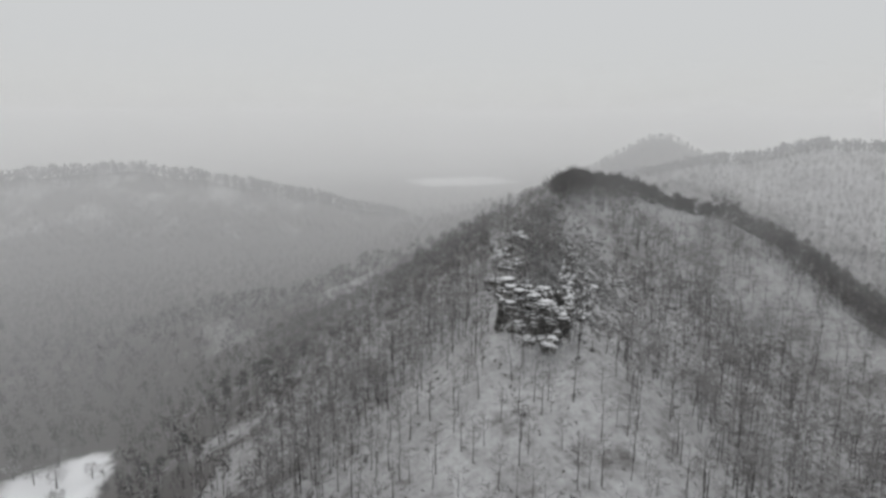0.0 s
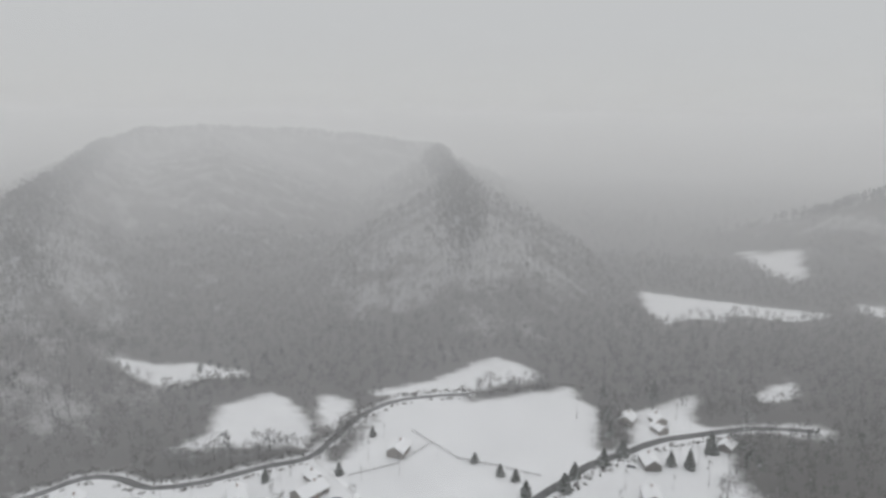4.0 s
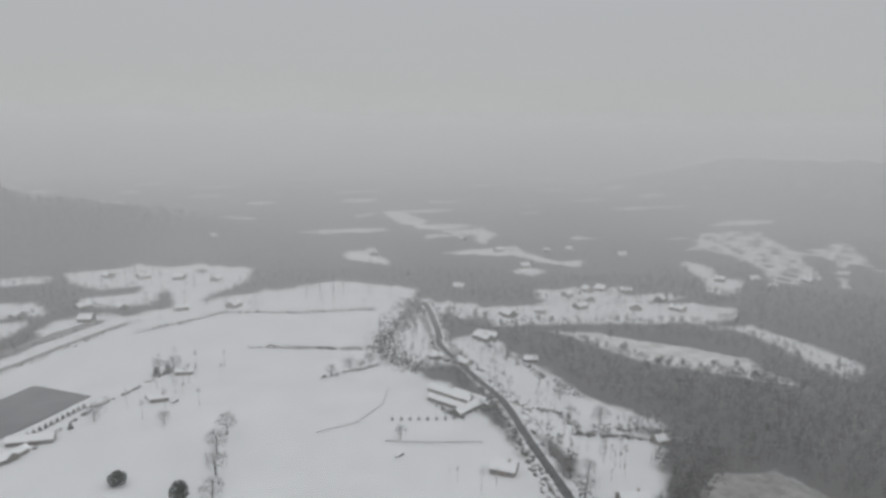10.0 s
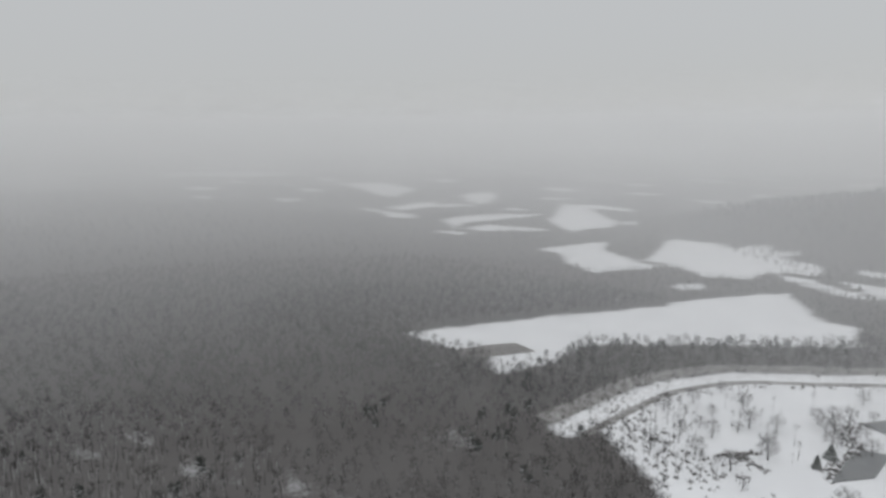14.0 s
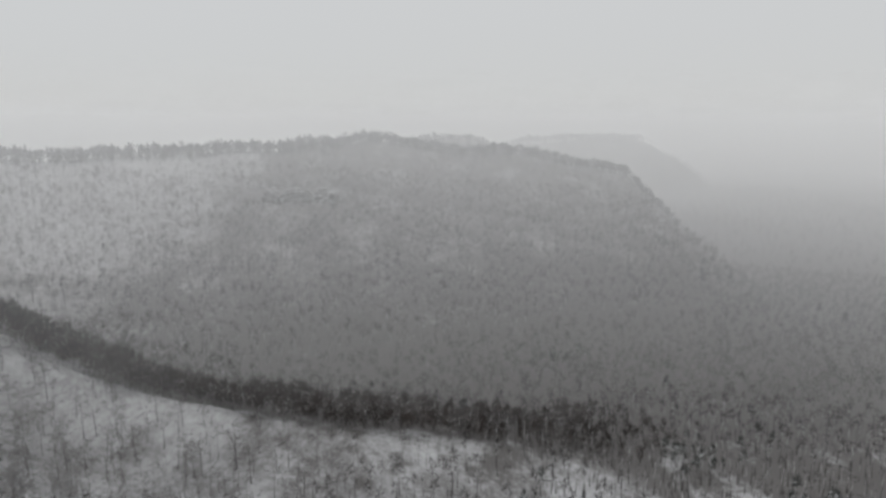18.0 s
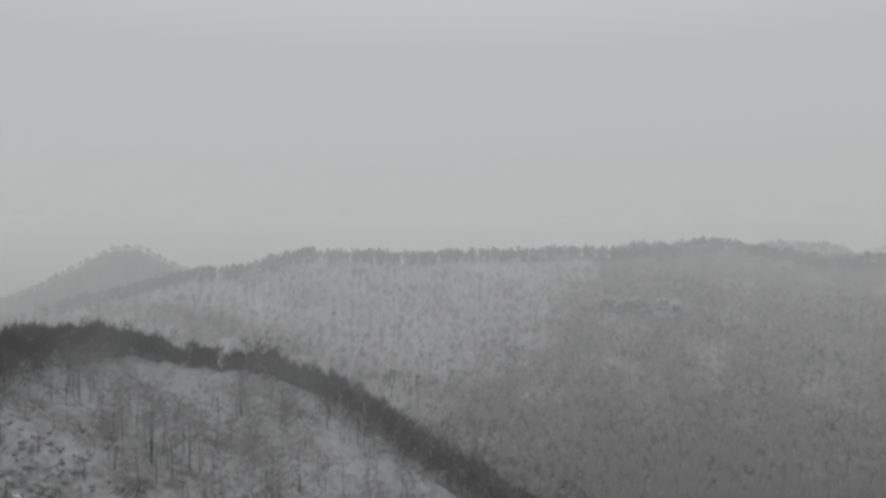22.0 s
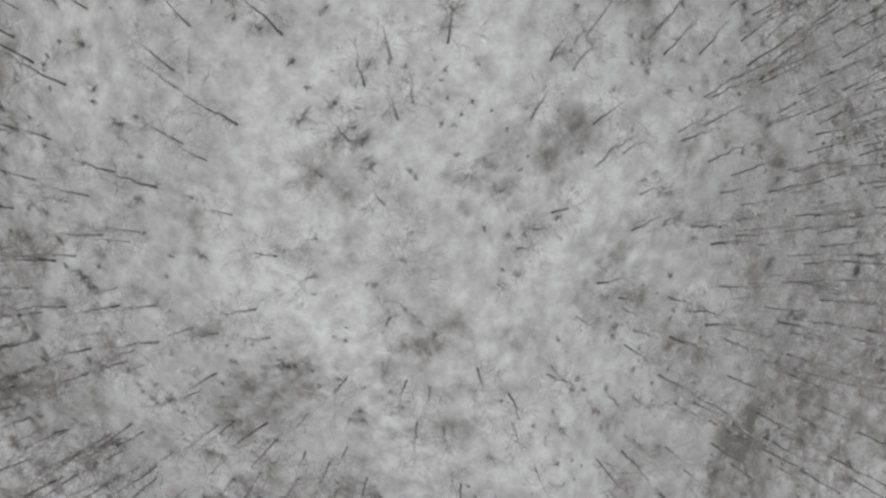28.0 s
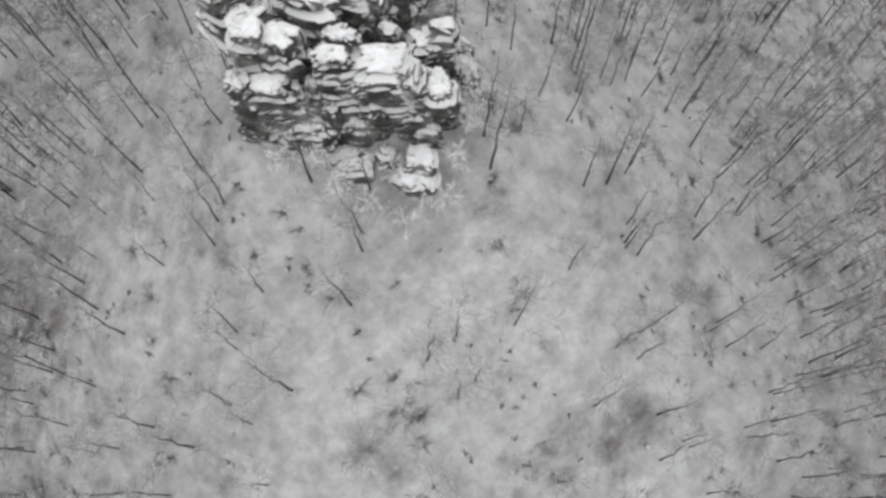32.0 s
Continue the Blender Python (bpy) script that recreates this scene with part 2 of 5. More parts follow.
def hill(x, y, cx, cy, r, z, power=1.5):
    return z * np.clip(1 - np.hypot(x - cx, y - cy) / r, 0, 1) ** power


def waves(x, y, size, seed):
    """Smooth unevenness between -1 and 1, made of crossing waves."""
    r = np.random.default_rng(seed)
    s = np.zeros_like(x)
    for _ in range(7):
        a, p, f = r.uniform(0, math.tau), r.uniform(0, math.tau), r.uniform(0.7, 1.5) * math.tau / size
        s = s + np.sin((x * math.cos(a) + y * math.sin(a)) * f + p)
    return s / 4.5


SPUR = [(20, 40, 18), (45, 115, 46), (62, 165, 62.5), (71, 187, 65.5), (74.5, 194, 71.5), (78, 201, 84), (95, 250, 97), (118, 310, 105), (139, 330, 110), (160, 352, 109), (190, 369, 103)]
CREST = [(190, 369, 102), (243, 345, 93), (257, 312, 69), (263, 265, 50), (272, 215, 37), (285, 160, 25), (300, 100, 13), (315, 40, 2)]
SHOULDER = [(190, 369, 102), (117, 400, 78), (54, 414, 54), (-40, 430, 25), (-120, 440, 6)]
EAST = [(392, 803, 60), (435, 780, 72), (475, 729, 94), (575, 645, 120), (699, 540, 114), (815, 395, 119), (870, 365, 125), (907, 345, 127), (925, 290, 126), (932, 240, 116), (935, 200, 112), (939, 117, 112), (937, 50, 98), (933, 4, 92), (928, -30, 58), (920, -80, 15)]
EAST_HUMP = [(1215, 330, 110), (1226, 283, 124), (1232, 225, 122), (1238, 170, 104)]
EAST_MESA = [(1760, 190, 98), (1735, 130, 112), (1720, 0, 114), (1706, -132, 114)]
NORTH_CREST = [(190, 369, 102), (172, 425, 100), (150, 480, 66), (140, 550, 20)]
WEST_RIGHT = [(-470, 305, 30), (-505, 328, 68), (-560, 360, 78), (-700, 445, 84), (-950, 570, 100), (-1290, 775, 94)]
WEST_RIM = [(-1290, 775, 96), (-1440, 650, 116), (-1550, 500, 127), (-1545, 330, 131), (-1492, 205, 126), (-1480, 140, 104), (-1000, 50, 84)]
WEST_LEFT = [(-1000, 50, 84), (-800, 10, 79), (-660, -12, 74), (-590, -8, 54), (-545, -5, 30)]
HOLLOW = [(-1480, 340, 122), (-1050, 250, 78), (-760, 180, 36), (-520, 120, 4)]

NORTH_HILL = [(-480, 800, 40), (-385, 830, 76), (-175, 890, 86), (40, 900, 48), (150, 900, 20)]


def height(x, y):
    x, y = np.asarray(x, float), np.asarray(y, float)
    h = np.maximum(ridge(x, y, SPUR, 190), ridge(x, y, CREST, 185))
    h = np.maximum(h, ridge(x, y, SHOULDER, 190))
    h = np.maximum(h, ridge(x, y, EAST, 430, 1.0) * np.clip((y + 110) / 90, 0, 1))
    h = np.maximum(h, ridge(x, y, [(815, 395, 116), (737, 365, 82), (600, 320, 30)], 240, 1.0))
    h = np.maximum(h, ridge(x, y, EAST_HUMP, 220, 1.0))
    h = np.maximum(h, ridge(x, y, EAST_MESA, 150, 0.7))
    h = np.maximum(h, np.minimum(hill(x, y, 568, 979, 290, 130, 1.3), 112 + 0.06 * hill(x, y, 568, 979, 290, 130, 1.3)))
    cone = np.hypot(x - 130, (y + 962) * np.where(y > -962, 2.3, 1.2))
    dome = 82 * np.clip(1 - np.hypot(cone, 26) / 440, 0, 1) ** 1.15 + hill(x, y, 118, -962, 135, 48, 1.6)
    h = np.maximum(h, np.where(dome > 96, 96 + 15 * (1 - np.exp(-(dome - 96) / 15)), dome))
    h = np.maximum(h, ridge(x, y, NORTH_CREST, 185))
    h = np.maximum(h, ridge(x, y, WEST_RIGHT, 175, 1.1))
    h = np.maximum(h, ridge(x, y, WEST_RIM, 210, 0.9))
    h = np.maximum(h, ridge(x, y, WEST_LEFT, 125, 1.1))
    h = np.maximum(h, ridge(x, y, HOLLOW, 330, 1.0))
    h = np.maximum(h, hill(x, y, -425, -60, 120, 38, 0.9))
    h = np.maximum(h, ridge(x, y, NORTH_HILL, 230, 1.1))
    h = np.maximum(h, ridge(x, y, [(-1600, -1150, 85), (-1520, -780, 98), (-1560, -420, 84)], 420, 1.1))
    h = h - 8 * np.exp(-((x - 70.5) ** 2 + (y - 189) ** 2) / 128)
    rough = np.clip(h / 25, 0, 1)
    h = h + rough * (waves(x, y, 90, 1) * 3.0 + waves(x, y, 37, 2) * 1.1 + waves(x, y, 14, 3) * 0.35)
    far = np.clip((np.hypot(x, y) - 550) / 500, 0, 1)
    return h + waves(x, y, 60, 4) * 0.35 + far * (waves(x, y, 420, 5) * 4.0)


# open land in the woods, as plan outlines
OPEN = {
    "hollow_field": [(-440, 35), (-440, 54), (-431, 78), (-414, 93), (-402, 103), (-387, 103), (-397, 86), (-396, 51), (-415, 38)],
    "bend_field": [(-318, 38), (-324, 62), (-358, 77), (-363, 105), (-352, 112), (-307, 111), (-285, 99), (-297, 89), (-306, 69)],
    "fork_field": [(-348, 127), (-337, 137), (-324, 143), (-299, 118), (-310, 114)],
    "foot_field": [(-334, 149), (-331, 189), (-338, 211), (-348, 248), (-331, 256), (-305, 255), (-299, 247), (-305, 209), (-318, 165)],
    "farm_field": [(-313, 156), (-305, 191), (-294, 195), (-285, 257), (-275, 254), (-245, 245), (-220, 219), (-190, 200), (-180, 90), (-250, 97), (-280, 117)],
    "road_field": [(-281, -51), (-295, -31), (-302, -9), (-306, 9), (-295, 23), (-283, 29), (-274, 72), (-275, 96), (-200, 100), (-200, -60)],
    "north_field": [(-428, 464), (-289, 543), (-290, 493), (-333, 472), (-319, 448), (-342, 437), (-337, 403), (-369, 415)],
    "yard": [(-190, 170), (-207, 226), (-239, 259), (-239, 312), (-219, 284), (-180, 264), (-165, 245), (-135, 244), (-110, 250), (-105, 239), (-136, 225), (-139, 190)],
    "yard_north": [(-225, 339), (-223, 376), (-205, 360), (-209, 326)],
    "spur_clearing": [(-126, 289), (-93, 311), (-84, 308), (-81, 255), (-78, 225), (-101, 220)],
    "valley": [(98, -180), (140, -206), (172, -226), (202, -250), (185, -320), (33, -478), (-12, -516), (-61, -563), (-180, -600), (-301, -545), (-291, -504), (-265, -473), (-204, -406), (-189, -363), (-201, -335), (-209, -313), (-198, -248), (-170, -140), (0, -140)],
    "creek_field": [(330, -273), (376, -274), (325, -383), (268, -488), (226, -582), (182, -526), (140, -523), (126, -466), (202, -402), (262, -344), (258, -296), (272, -256), (296, -281)],
    "road_bank": [(-277, -394), (-282, -368), (-267, -258), (-275, -235), (-277, -203), (-245, -219), (-235, -252), (-236, -302), (-240, -339), (-250, -385)],
    "corner_lot": [(-213, -207), (-239, -172), (-204, -151), (-170, -140), (-185, -180)],
    "meadow": [(-255, -162), (-279, -148), (-282, -108), (-273, -68), (-213, -60), (-200, -140)],
    "lot_by_road": [(-231, -469), (-279, -485), (-252, -390), (-234, -333), (-189, -356)],
    "lot_by_creek": [(-236, -356), (-253, -334), (-238, -242), (-262, -197), (-240, -178), (-207, -190), (-214, -263)],
    "far_north": [(300, 1500), (560, 1600), (540, 1800), (280, 1700)],
    "west_lots": [(-406, -483), (-443, -476), (-498, -453), (-442, -408), (-398, -427), (-388, -454)],
    "lots": [(-322, -444), (-392, -420), (-364, -383), (-313, -417)],
    "strip_a": [(-314, -432), (-389, -441), (-476, -390), (-523, -345), (-491, -321), (-423, -342), (-350, -380), (-299, -398)],
    "strip_b": [(-398, -476), (-443, -475), (-478, -455), (-474, -425), (-420, -428), (-387, -446)],
    "strip_f": [(-3, -572), (-49, -578), (-66, -525), (-56, -479), (10, -501), (-2, -536)],
    "strip_h": [(-164, -574), (-234, -582), (-287, -541), (-276, -487), (-210, -494), (-148, -517)],
    "strip_i": [(-309, -476), (-330, -464), (-308, -422), (-286, -429)],
    "creek_b": [(277, -490), (243, -549), (211, -594), (173, -529), (141, -499), (165, -454), (223, -401)],
    "hill_meadow": [(-325, -376), (-362, -348), (-377, -316), (-395, -291), (-413, -254), (-400, -236), (-399, -198), (-375, -228), (-362, -255), (-352, -269), (-339, -287), (-338, -323), (-335, -355)],
    "town_1": [(-727, -556), (-879, -654), (-933, -661), (-948, -606), (-878, -540), (-795, -453), (-723, -395), (-670, -392), (-667, -411), (-716, -460), (-732, -496), (-748, -543)],
    "town_2": [(-834, -476), (-961, -488), (-891, -433), (-841, -378), (-842, -316), (-784, -298), (-751, -321), (-806, -361), (-834, -404), (-807, -401), (-709, -349), (-701, -354), (-830, -429)],
    "town_3": [(-864, -299), (-961, -295), (-1037, -274), (-954, -249), (-896, -273), (-850, -287)],
    "town_3b": [(-908, -305), (-1107, -327), (-1123, -292), (-1035, -241), (-1126, -215), (-1079, -196), (-973, -226)],
    "town_4": [(-619, -270), (-652, -275), (-685, -251), (-690, -232), (-659, -226), (-624, -252)],
    "terrace": [(-440, -320), (-488, -306), (-482, -260), (-473, -222), (-466, -200), (-431, -199), (-434, -223), (-454, -260), (-462, -303)],
    "town_6": [(-654, -506), (-646, -466), (-612, -433), (-629, -422), (-585, -384), (-560, -386), (-557, -406), (-600, -442), (-625, -483)],
    "town_7": [(-431, -464), (-460, -439), (-448, -419), (-413, -406), (-394, -421), (-408, -450)],
    "town_8": [(-460, -423), (-508, -416), (-515, -393), (-484, -395), (-451, -407)],
    "town_9": [(-422, -373), (-472, -385), (-500, -375), (-508, -355), (-477, -343), (-454, -325), (-441, -345), (-421, -353)],
    "village_1": [(-316, -728), (-348, -747), (-368, -766), (-353, -719), (-348, -680), (-331, -654), (-324, -681), (-312, -697)],
    "village_2": [(-540, -1083), (-575, -1077), (-562, -974), (-529, -917), (-504, -943)],
    "village_3": [(-477, -810), (-535, -829), (-585, -844), (-575, -786), (-512, -723), (-511, -735), (-541, -794), (-508, -787), (-470, -783)],
    "village_4": [(-497, -683), (-543, -678), (-526, -640), (-529, -590), (-556, -583), (-525, -550), (-500, -601), (-497, -653)],
    "village_5": [(-438, -558), (-474, -590), (-475, -550), (-448, -532)],
    "village_6": [(-156, -563), (-201, -588), (-251, -597), (-285, -561), (-300, -536), (-276, -502), (-251, -503), (-228, -518), (-193, -513), (-165, -534), (-151, -536)],
    "village_7": [(-101, -747), (-149, -742), (-190, -699), (-173, -637), (-131, -656), (-102, -642), (-81, -611)],
    "village_9": [(-266, -464), (-294, -499), (-312, -486), (-301, -459), (-286, -453)],
    "village_10": [(-326, -450), (-348, -444), (-378, -434), (-387, -414), (-368, -393), (-327, -416), (-312, -427)],
    "flats_1": [(318, -758), (286, -761), (231, -742), (211, -691), (243, -694), (290, -686)],
    "flats_2": [(320, -803), (267, -790), (261, -779), (312, -788)],
    "flats_3": [(195, -733), (148, -752), (88, -746), (85, -709), (121, -691), (164, -716)],
    "flats_4": [(88, -739), (28, -759), (-10, -753), (-6, -714), (39, -711), (43, -676), (82, -682)],
    "flats_5": [(-16, -753), (-62, -769), (-103, -771), (-110, -730), (-82, -661), (-42, -667), (-27, -712)],
    "flats_6": [(251, -659), (220, -668), (178, -641), (136, -626), (170, -609), (224, -634)],
    "flats_7": [(189, -666), (155, -674), (106, -658), (111, -623), (145, -627)],
    "flats_8": [(78, -642), (36, -651), (3, -645), (-7, -597), (23, -589), (65, -618)],
    "flats_9": [(52, -519), (33, -579), (8, -579), (13, -548), (35, -526)],
    "flats_10": [(8, -547), (-26, -564), (-65, -557), (-55, -514), (-32, -516), (-5, -511)],
    "flats_11": [(-30, -641), (-74, -641), (-96, -633), (-79, -588), (-53, -592), (-33, -604)],
    "flats_12": [(-99, -633), (-128, -683), (-159, -711), (-184, -693), (-166, -625), (-136, -604), (-123, -583), (-96, -564)],
    "flats_13": [(100, -503), (95, -525), (75, -518), (75, -500)],
    "plain_1": [(787, -715), (771, -773), (740, -835), (693, -883), (682, -853), (701, -787), (715, -713), (682, -658), (714, -671)],
    "plain_2": [(683, -678), (687, -724), (597, -752), (580, -735), (626, -696), (662, -666)],
    "plain_3": [(646, -819), (690, -908), (773, -1041), (671, -996), (547, -880), (537, -829), (549, -748), (600, -776)],
    "plain_4": [(520, -621), (499, -663), (483, -727), (436, -662), (391, -636), (346, -617), (367, -582), (386, -548), (411, -556), (446, -577), (481, -615)],
    "plain_5": [(389, -716), (401, -809), (275, -782), (242, -682), (264, -626), (310, -612), (348, -648)],
    "plain_6": [(304, -547), (288, -577), (268, -548), (289, -541)],
    "plain_7": [(1327, -1026), (1340, -1091), (1162, -939), (1144, -877)],
    "plain_8": [(1024, -841), (978, -916), (953, -891), (967, -822)],
    "plain_9": [(1013, -1006), (1024, -1124), (860, -936), (905, -931)],
    "farland_1": [(2275, -913), (2010, -1092), (1792, -1161), (1819, -982), (2063, -883)],
    "farland_2": [(1517, -1057), (1395, -1141), (1133, -1012), (1096, -883), (1198, -909)],
    "farland_3": [(1020, -1037), (974, -1096), (879, -966), (901, -925)],
    "farland_4": [(1005, -791), (997, -853), (944, -892), (911, -844), (936, -772)],
    "farland_5": [(334, -800), (267, -793), (263, -770), (316, -773)],
    "farland_6": [(195, -744), (141, -759), (92, -753), (90, -739), (132, -740), (180, -706)],
    "farland_7": [(200, -676), (156, -674), (101, -673), (42, -661), (40, -626), (67, -620), (118, -659), (167, -653)],
    "farland_8": [(381, -644), (421, -765), (426, -807), (361, -809), (337, -771), (290, -723), (231, -722), (213, -682), (252, -671), (257, -618), (300, -605), (339, -631)],
    "north_1": [(-484, 684), (-414, 686), (-391, 668), (-372, 654), (-373, 620), (-402, 633), (-437, 651)],
    "north_2": [(-304, 594), (-283, 606), (-258, 602), (-256, 584), (-267, 573), (-284, 562)],
}
POND = [(92, -333), (80, -353), (28, -404), (6, -425), (-21, -392), (34, -342), (72, -325)]
POND_SMALL = [(84, -302), (73, -305), (73, -277), (85, -261), (86, -283)]
CROP = [(322, -272), (311, -299), (300, -314), (279, -309), (290, -287), (302, -268)]
ROAD_WEST = [(-275, -75), (-282, -53), (-292, -46), (-298, -32), (-304, -9), (-309, 9), (-302, 21), (-287, 32), (-281, 51), (-280, 76), (-278, 97), (-288, 111), (-305, 133), (-315, 157), (-311, 181), (-303, 200)]
ROAD_NORTH = [(-196, 150), (-204, 184), (-209, 203), (-209, 225), (-209, 247), (-203, 272), (-193, 300), (-177, 322)]
ROAD_SOUTH = [(-290, -490), (-278, -458), (-252, -400), (-241, -380), (-228, -317), (-220, -275), (-201, -225), (-183, -176), (-165, -130)]
LANE = [(196, -225), (194, -250), (191, -295), (183, -323), (164, -355), (123, -390), (64, -440), (30, -470), (-12, -511), (-50, -545)]
DRIVE = [(-277, 99), (-253, 101), (-225, 103)]


def inside(x, y, poly):
    hit = np.zeros(x.shape, bool)
    for (x0, y0), (x1, y1) in zip(poly, poly[1:] + poly[:1]):
        if y0 != y1:
            hit ^= ((y0 > y) != (y1 > y)) & (x < (x1 - x0) * (y - y0) / (y1 - y0) + x0)
    return hit


def near_line(x, y, line, d):
    best = np.full(x.shape, 1e9)
    for (x0, y0), (x1, y1) in zip(line, line[1:]):
        t = np.clip(((x - x0) * (x1 - x0) + (y - y0) * (y1 - y0)) / ((x1 - x0) ** 2 + (y1 - y0) ** 2), 0, 1)
        best = np.minimum(best, np.hypot(x - x0 - t * (x1 - x0), y - y0 - t * (y1 - y0)))
    return best < d


def wooded(x, y):
    away = np.clip((np.hypot(x, y) - 520) / 200, 0, 1)
    x = x + waves(x, y, 23, 8) * 2.0 + away * waves(x, y, 90, 9) * 5
    y = y + away * waves(x, y, 70, 10) * 5
    x, y = x + waves(x, y, 9, 6) * 1.6, y + waves(x, y, 11, 7) * 1.6
    w = np.ones(x.shape, bool)
    for name, poly in OPEN.items():
        if name.startswith(("village", "town")):
            mx, my = np.mean(poly, 0)
            poly = [(mx + (px - mx) * 1.13, my + (py - my) * 1.13) for px, py in poly]
        hit = inside(x, y, poly)
        if name.startswith(("village", "flats", "town")):
            hit &= waves(x, y, 34, 13) < (0.35 if name in ("town_1", "town_2", "town_3") else 0.95)
        w &= ~hit
    for line, d in ((ROAD_WEST, 5), (ROAD_NORTH, 6), (ROAD_SOUTH, 6), (LANE, 9), (DRIVE, 5)):
        w &= ~near_line(x, y, line, d)
    far = (np.hypot(x, y) > 800) & (y < -620)
    w &= ~(far & (height(x, y) < 12) & (waves(x, y * 1.6, 260, 12) > 0.62))
    return w


def stems(x, y):
    """0 to 1: slopes on which single tall stems stand out against the snow."""
    a = 0.7 * np.clip(1.6 - np.hypot(x + 405, y + 45) / 90, 0, 1)
    b = np.clip(1.5 - np.hypot(x + 520, y - 325) / 75, 0, 1)
    c = np.clip(1.5 - np.hypot(x + 600, y + 5) / 75, 0, 1)
    d = np.clip(1.5 - np.hypot(x - 285, y - 5) / 60, 0, 1)
    e = np.clip(1.4 - np.hypot((x - 400) / 1.2, y - 120) / 90, 0, 1)
    return np.maximum(np.maximum(np.maximum(a, b), np.maximum(c, d)), 0.7 * e)


def east_bowl(x, y):
    """0 to 1: the open snowy bowl under the east crest, north of the wooded shoulder with the ledge."""
    edge = np.interp(x, (400, 450, 520, 600, 680, 760, 850), (395, 372, 366, 368, 380, 396, 420))
    return np.clip((y - edge + waves(x, y, 60, 71) * 14) / 70 + 0.3, 0, 1) * np.clip((x - 400) / 40, 0, 1)


def litter(x, y):
    """How much leaf litter and brush shows through the snow in the woods: most in the flat dense woods, least on the open spur."""
    steep = np.hypot(height(x + 6, y) - height(x - 6, y), height(x, y + 6) - height(x, y - 6)) / 12
    q = 1.85 - np.where(x > 350, 0.65, 0.55) * np.clip(height(x, y) / 45, 0, 1) - np.where(x > -200, 0.15, 0.45) * np.clip(steep / 0.45, 0, 1) * np.clip((760 - np.hypot(x, y)) / 160, 0.15, 1) + np.where(x > 350, 0.45, 1.0) * (waves(x, y, 70, 41) * 0.45 + waves(x, y, 26, 42) * 0.35)
    q = q - 0.1 * np.clip(1.4 - np.hypot(x - 285, y + 125) / 90, 0, 1)
    q = q + 0.22 * np.clip(1.5 - np.hypot(x + 410, y + 60) / 80, 0, 1)
    q = np.where((np.hypot(x - 130, y + 962) < 340) | (np.hypot(x - 568, y - 979) < 200), 2.0, q)
    q = q - 0.2 * stems(x, y) - 0.25 * np.clip(1.4 - np.hypot(x - 290, y + 10) / 80, 0, 1)
    q = np.where(x > 400, q + 0.12 - 0.42 * east_bowl(x, y), q)
    spur = np.clip(1 - np.hypot(x - 90, y - 180) / 190, 0, 1)
    bowl = near_line(x, y, [(px - 26, py - 10) for px, py, _ in CREST], 42)
    flank = near_line(x, y, [(97, 213), (113, 240), (130, 275), (132, 302)], 16)
    return np.clip(q - 0.75 * spur - 0.3 * bowl - 0.25 * flank, 0.92, 1.12 + 1.1 * np.clip(np.maximum(np.maximum((x - 275) / 45, (16 + (y - 40) * 0.32 - x) / 22), np.maximum(35 - y, y - 370) / 45), 0, 1))


n = 441
u = np.linspace(-1, 1, n)
g = np.sign(u) * (820 * np.abs(u) + 4000 * np.abs(u) ** 5)
X, Y = np.meshgrid(g - 20, g + 20)
Z = height(X, Y)
i = np.arange(n * n).reshape(n, n)
ground = mesh_ob("ground", np.stack([X.ravel(), Y.ravel(), Z.ravel()], 1).tolist(), np.stack([i[:-1, :-1].ravel(), i[:-1, 1:].ravel(), i[1:, 1:].ravel(), i[1:, :-1].ravel()], 1).tolist(), GROUND, smooth=True)
att = ground.data.attributes.new("litter", "FLOAT", "POINT")
gx, gy = X.ravel(), Y.ravel()
cover_part = sum(wooded(gx + a, gy + b) for a, b in ((0, 0), (2.6, 1), (-1, 2.6), (-2.6, -1), (1, -2.6))) / 5
att.data.foreach_set("value", (0.08 + cover_part * (litter(gx, gy) - 0.08)).astype(np.float32))
tagged(ground, "snow-covered valley floor and wooded mountain slopes", "ground", kind="structure")

# the hazy air: a wide low ring of fine falling snow
# core left empty around the camera path, sized to keep near woods dark
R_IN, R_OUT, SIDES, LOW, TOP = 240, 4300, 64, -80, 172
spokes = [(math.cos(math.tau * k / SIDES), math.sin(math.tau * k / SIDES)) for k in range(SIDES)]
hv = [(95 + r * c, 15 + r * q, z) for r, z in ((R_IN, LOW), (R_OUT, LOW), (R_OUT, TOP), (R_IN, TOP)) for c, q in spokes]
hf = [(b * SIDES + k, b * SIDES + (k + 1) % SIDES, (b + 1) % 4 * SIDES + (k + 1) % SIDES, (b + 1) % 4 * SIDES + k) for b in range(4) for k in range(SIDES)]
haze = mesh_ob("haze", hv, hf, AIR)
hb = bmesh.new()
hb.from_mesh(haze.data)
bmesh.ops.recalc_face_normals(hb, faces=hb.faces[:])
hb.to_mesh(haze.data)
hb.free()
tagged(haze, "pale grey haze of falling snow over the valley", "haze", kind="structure")


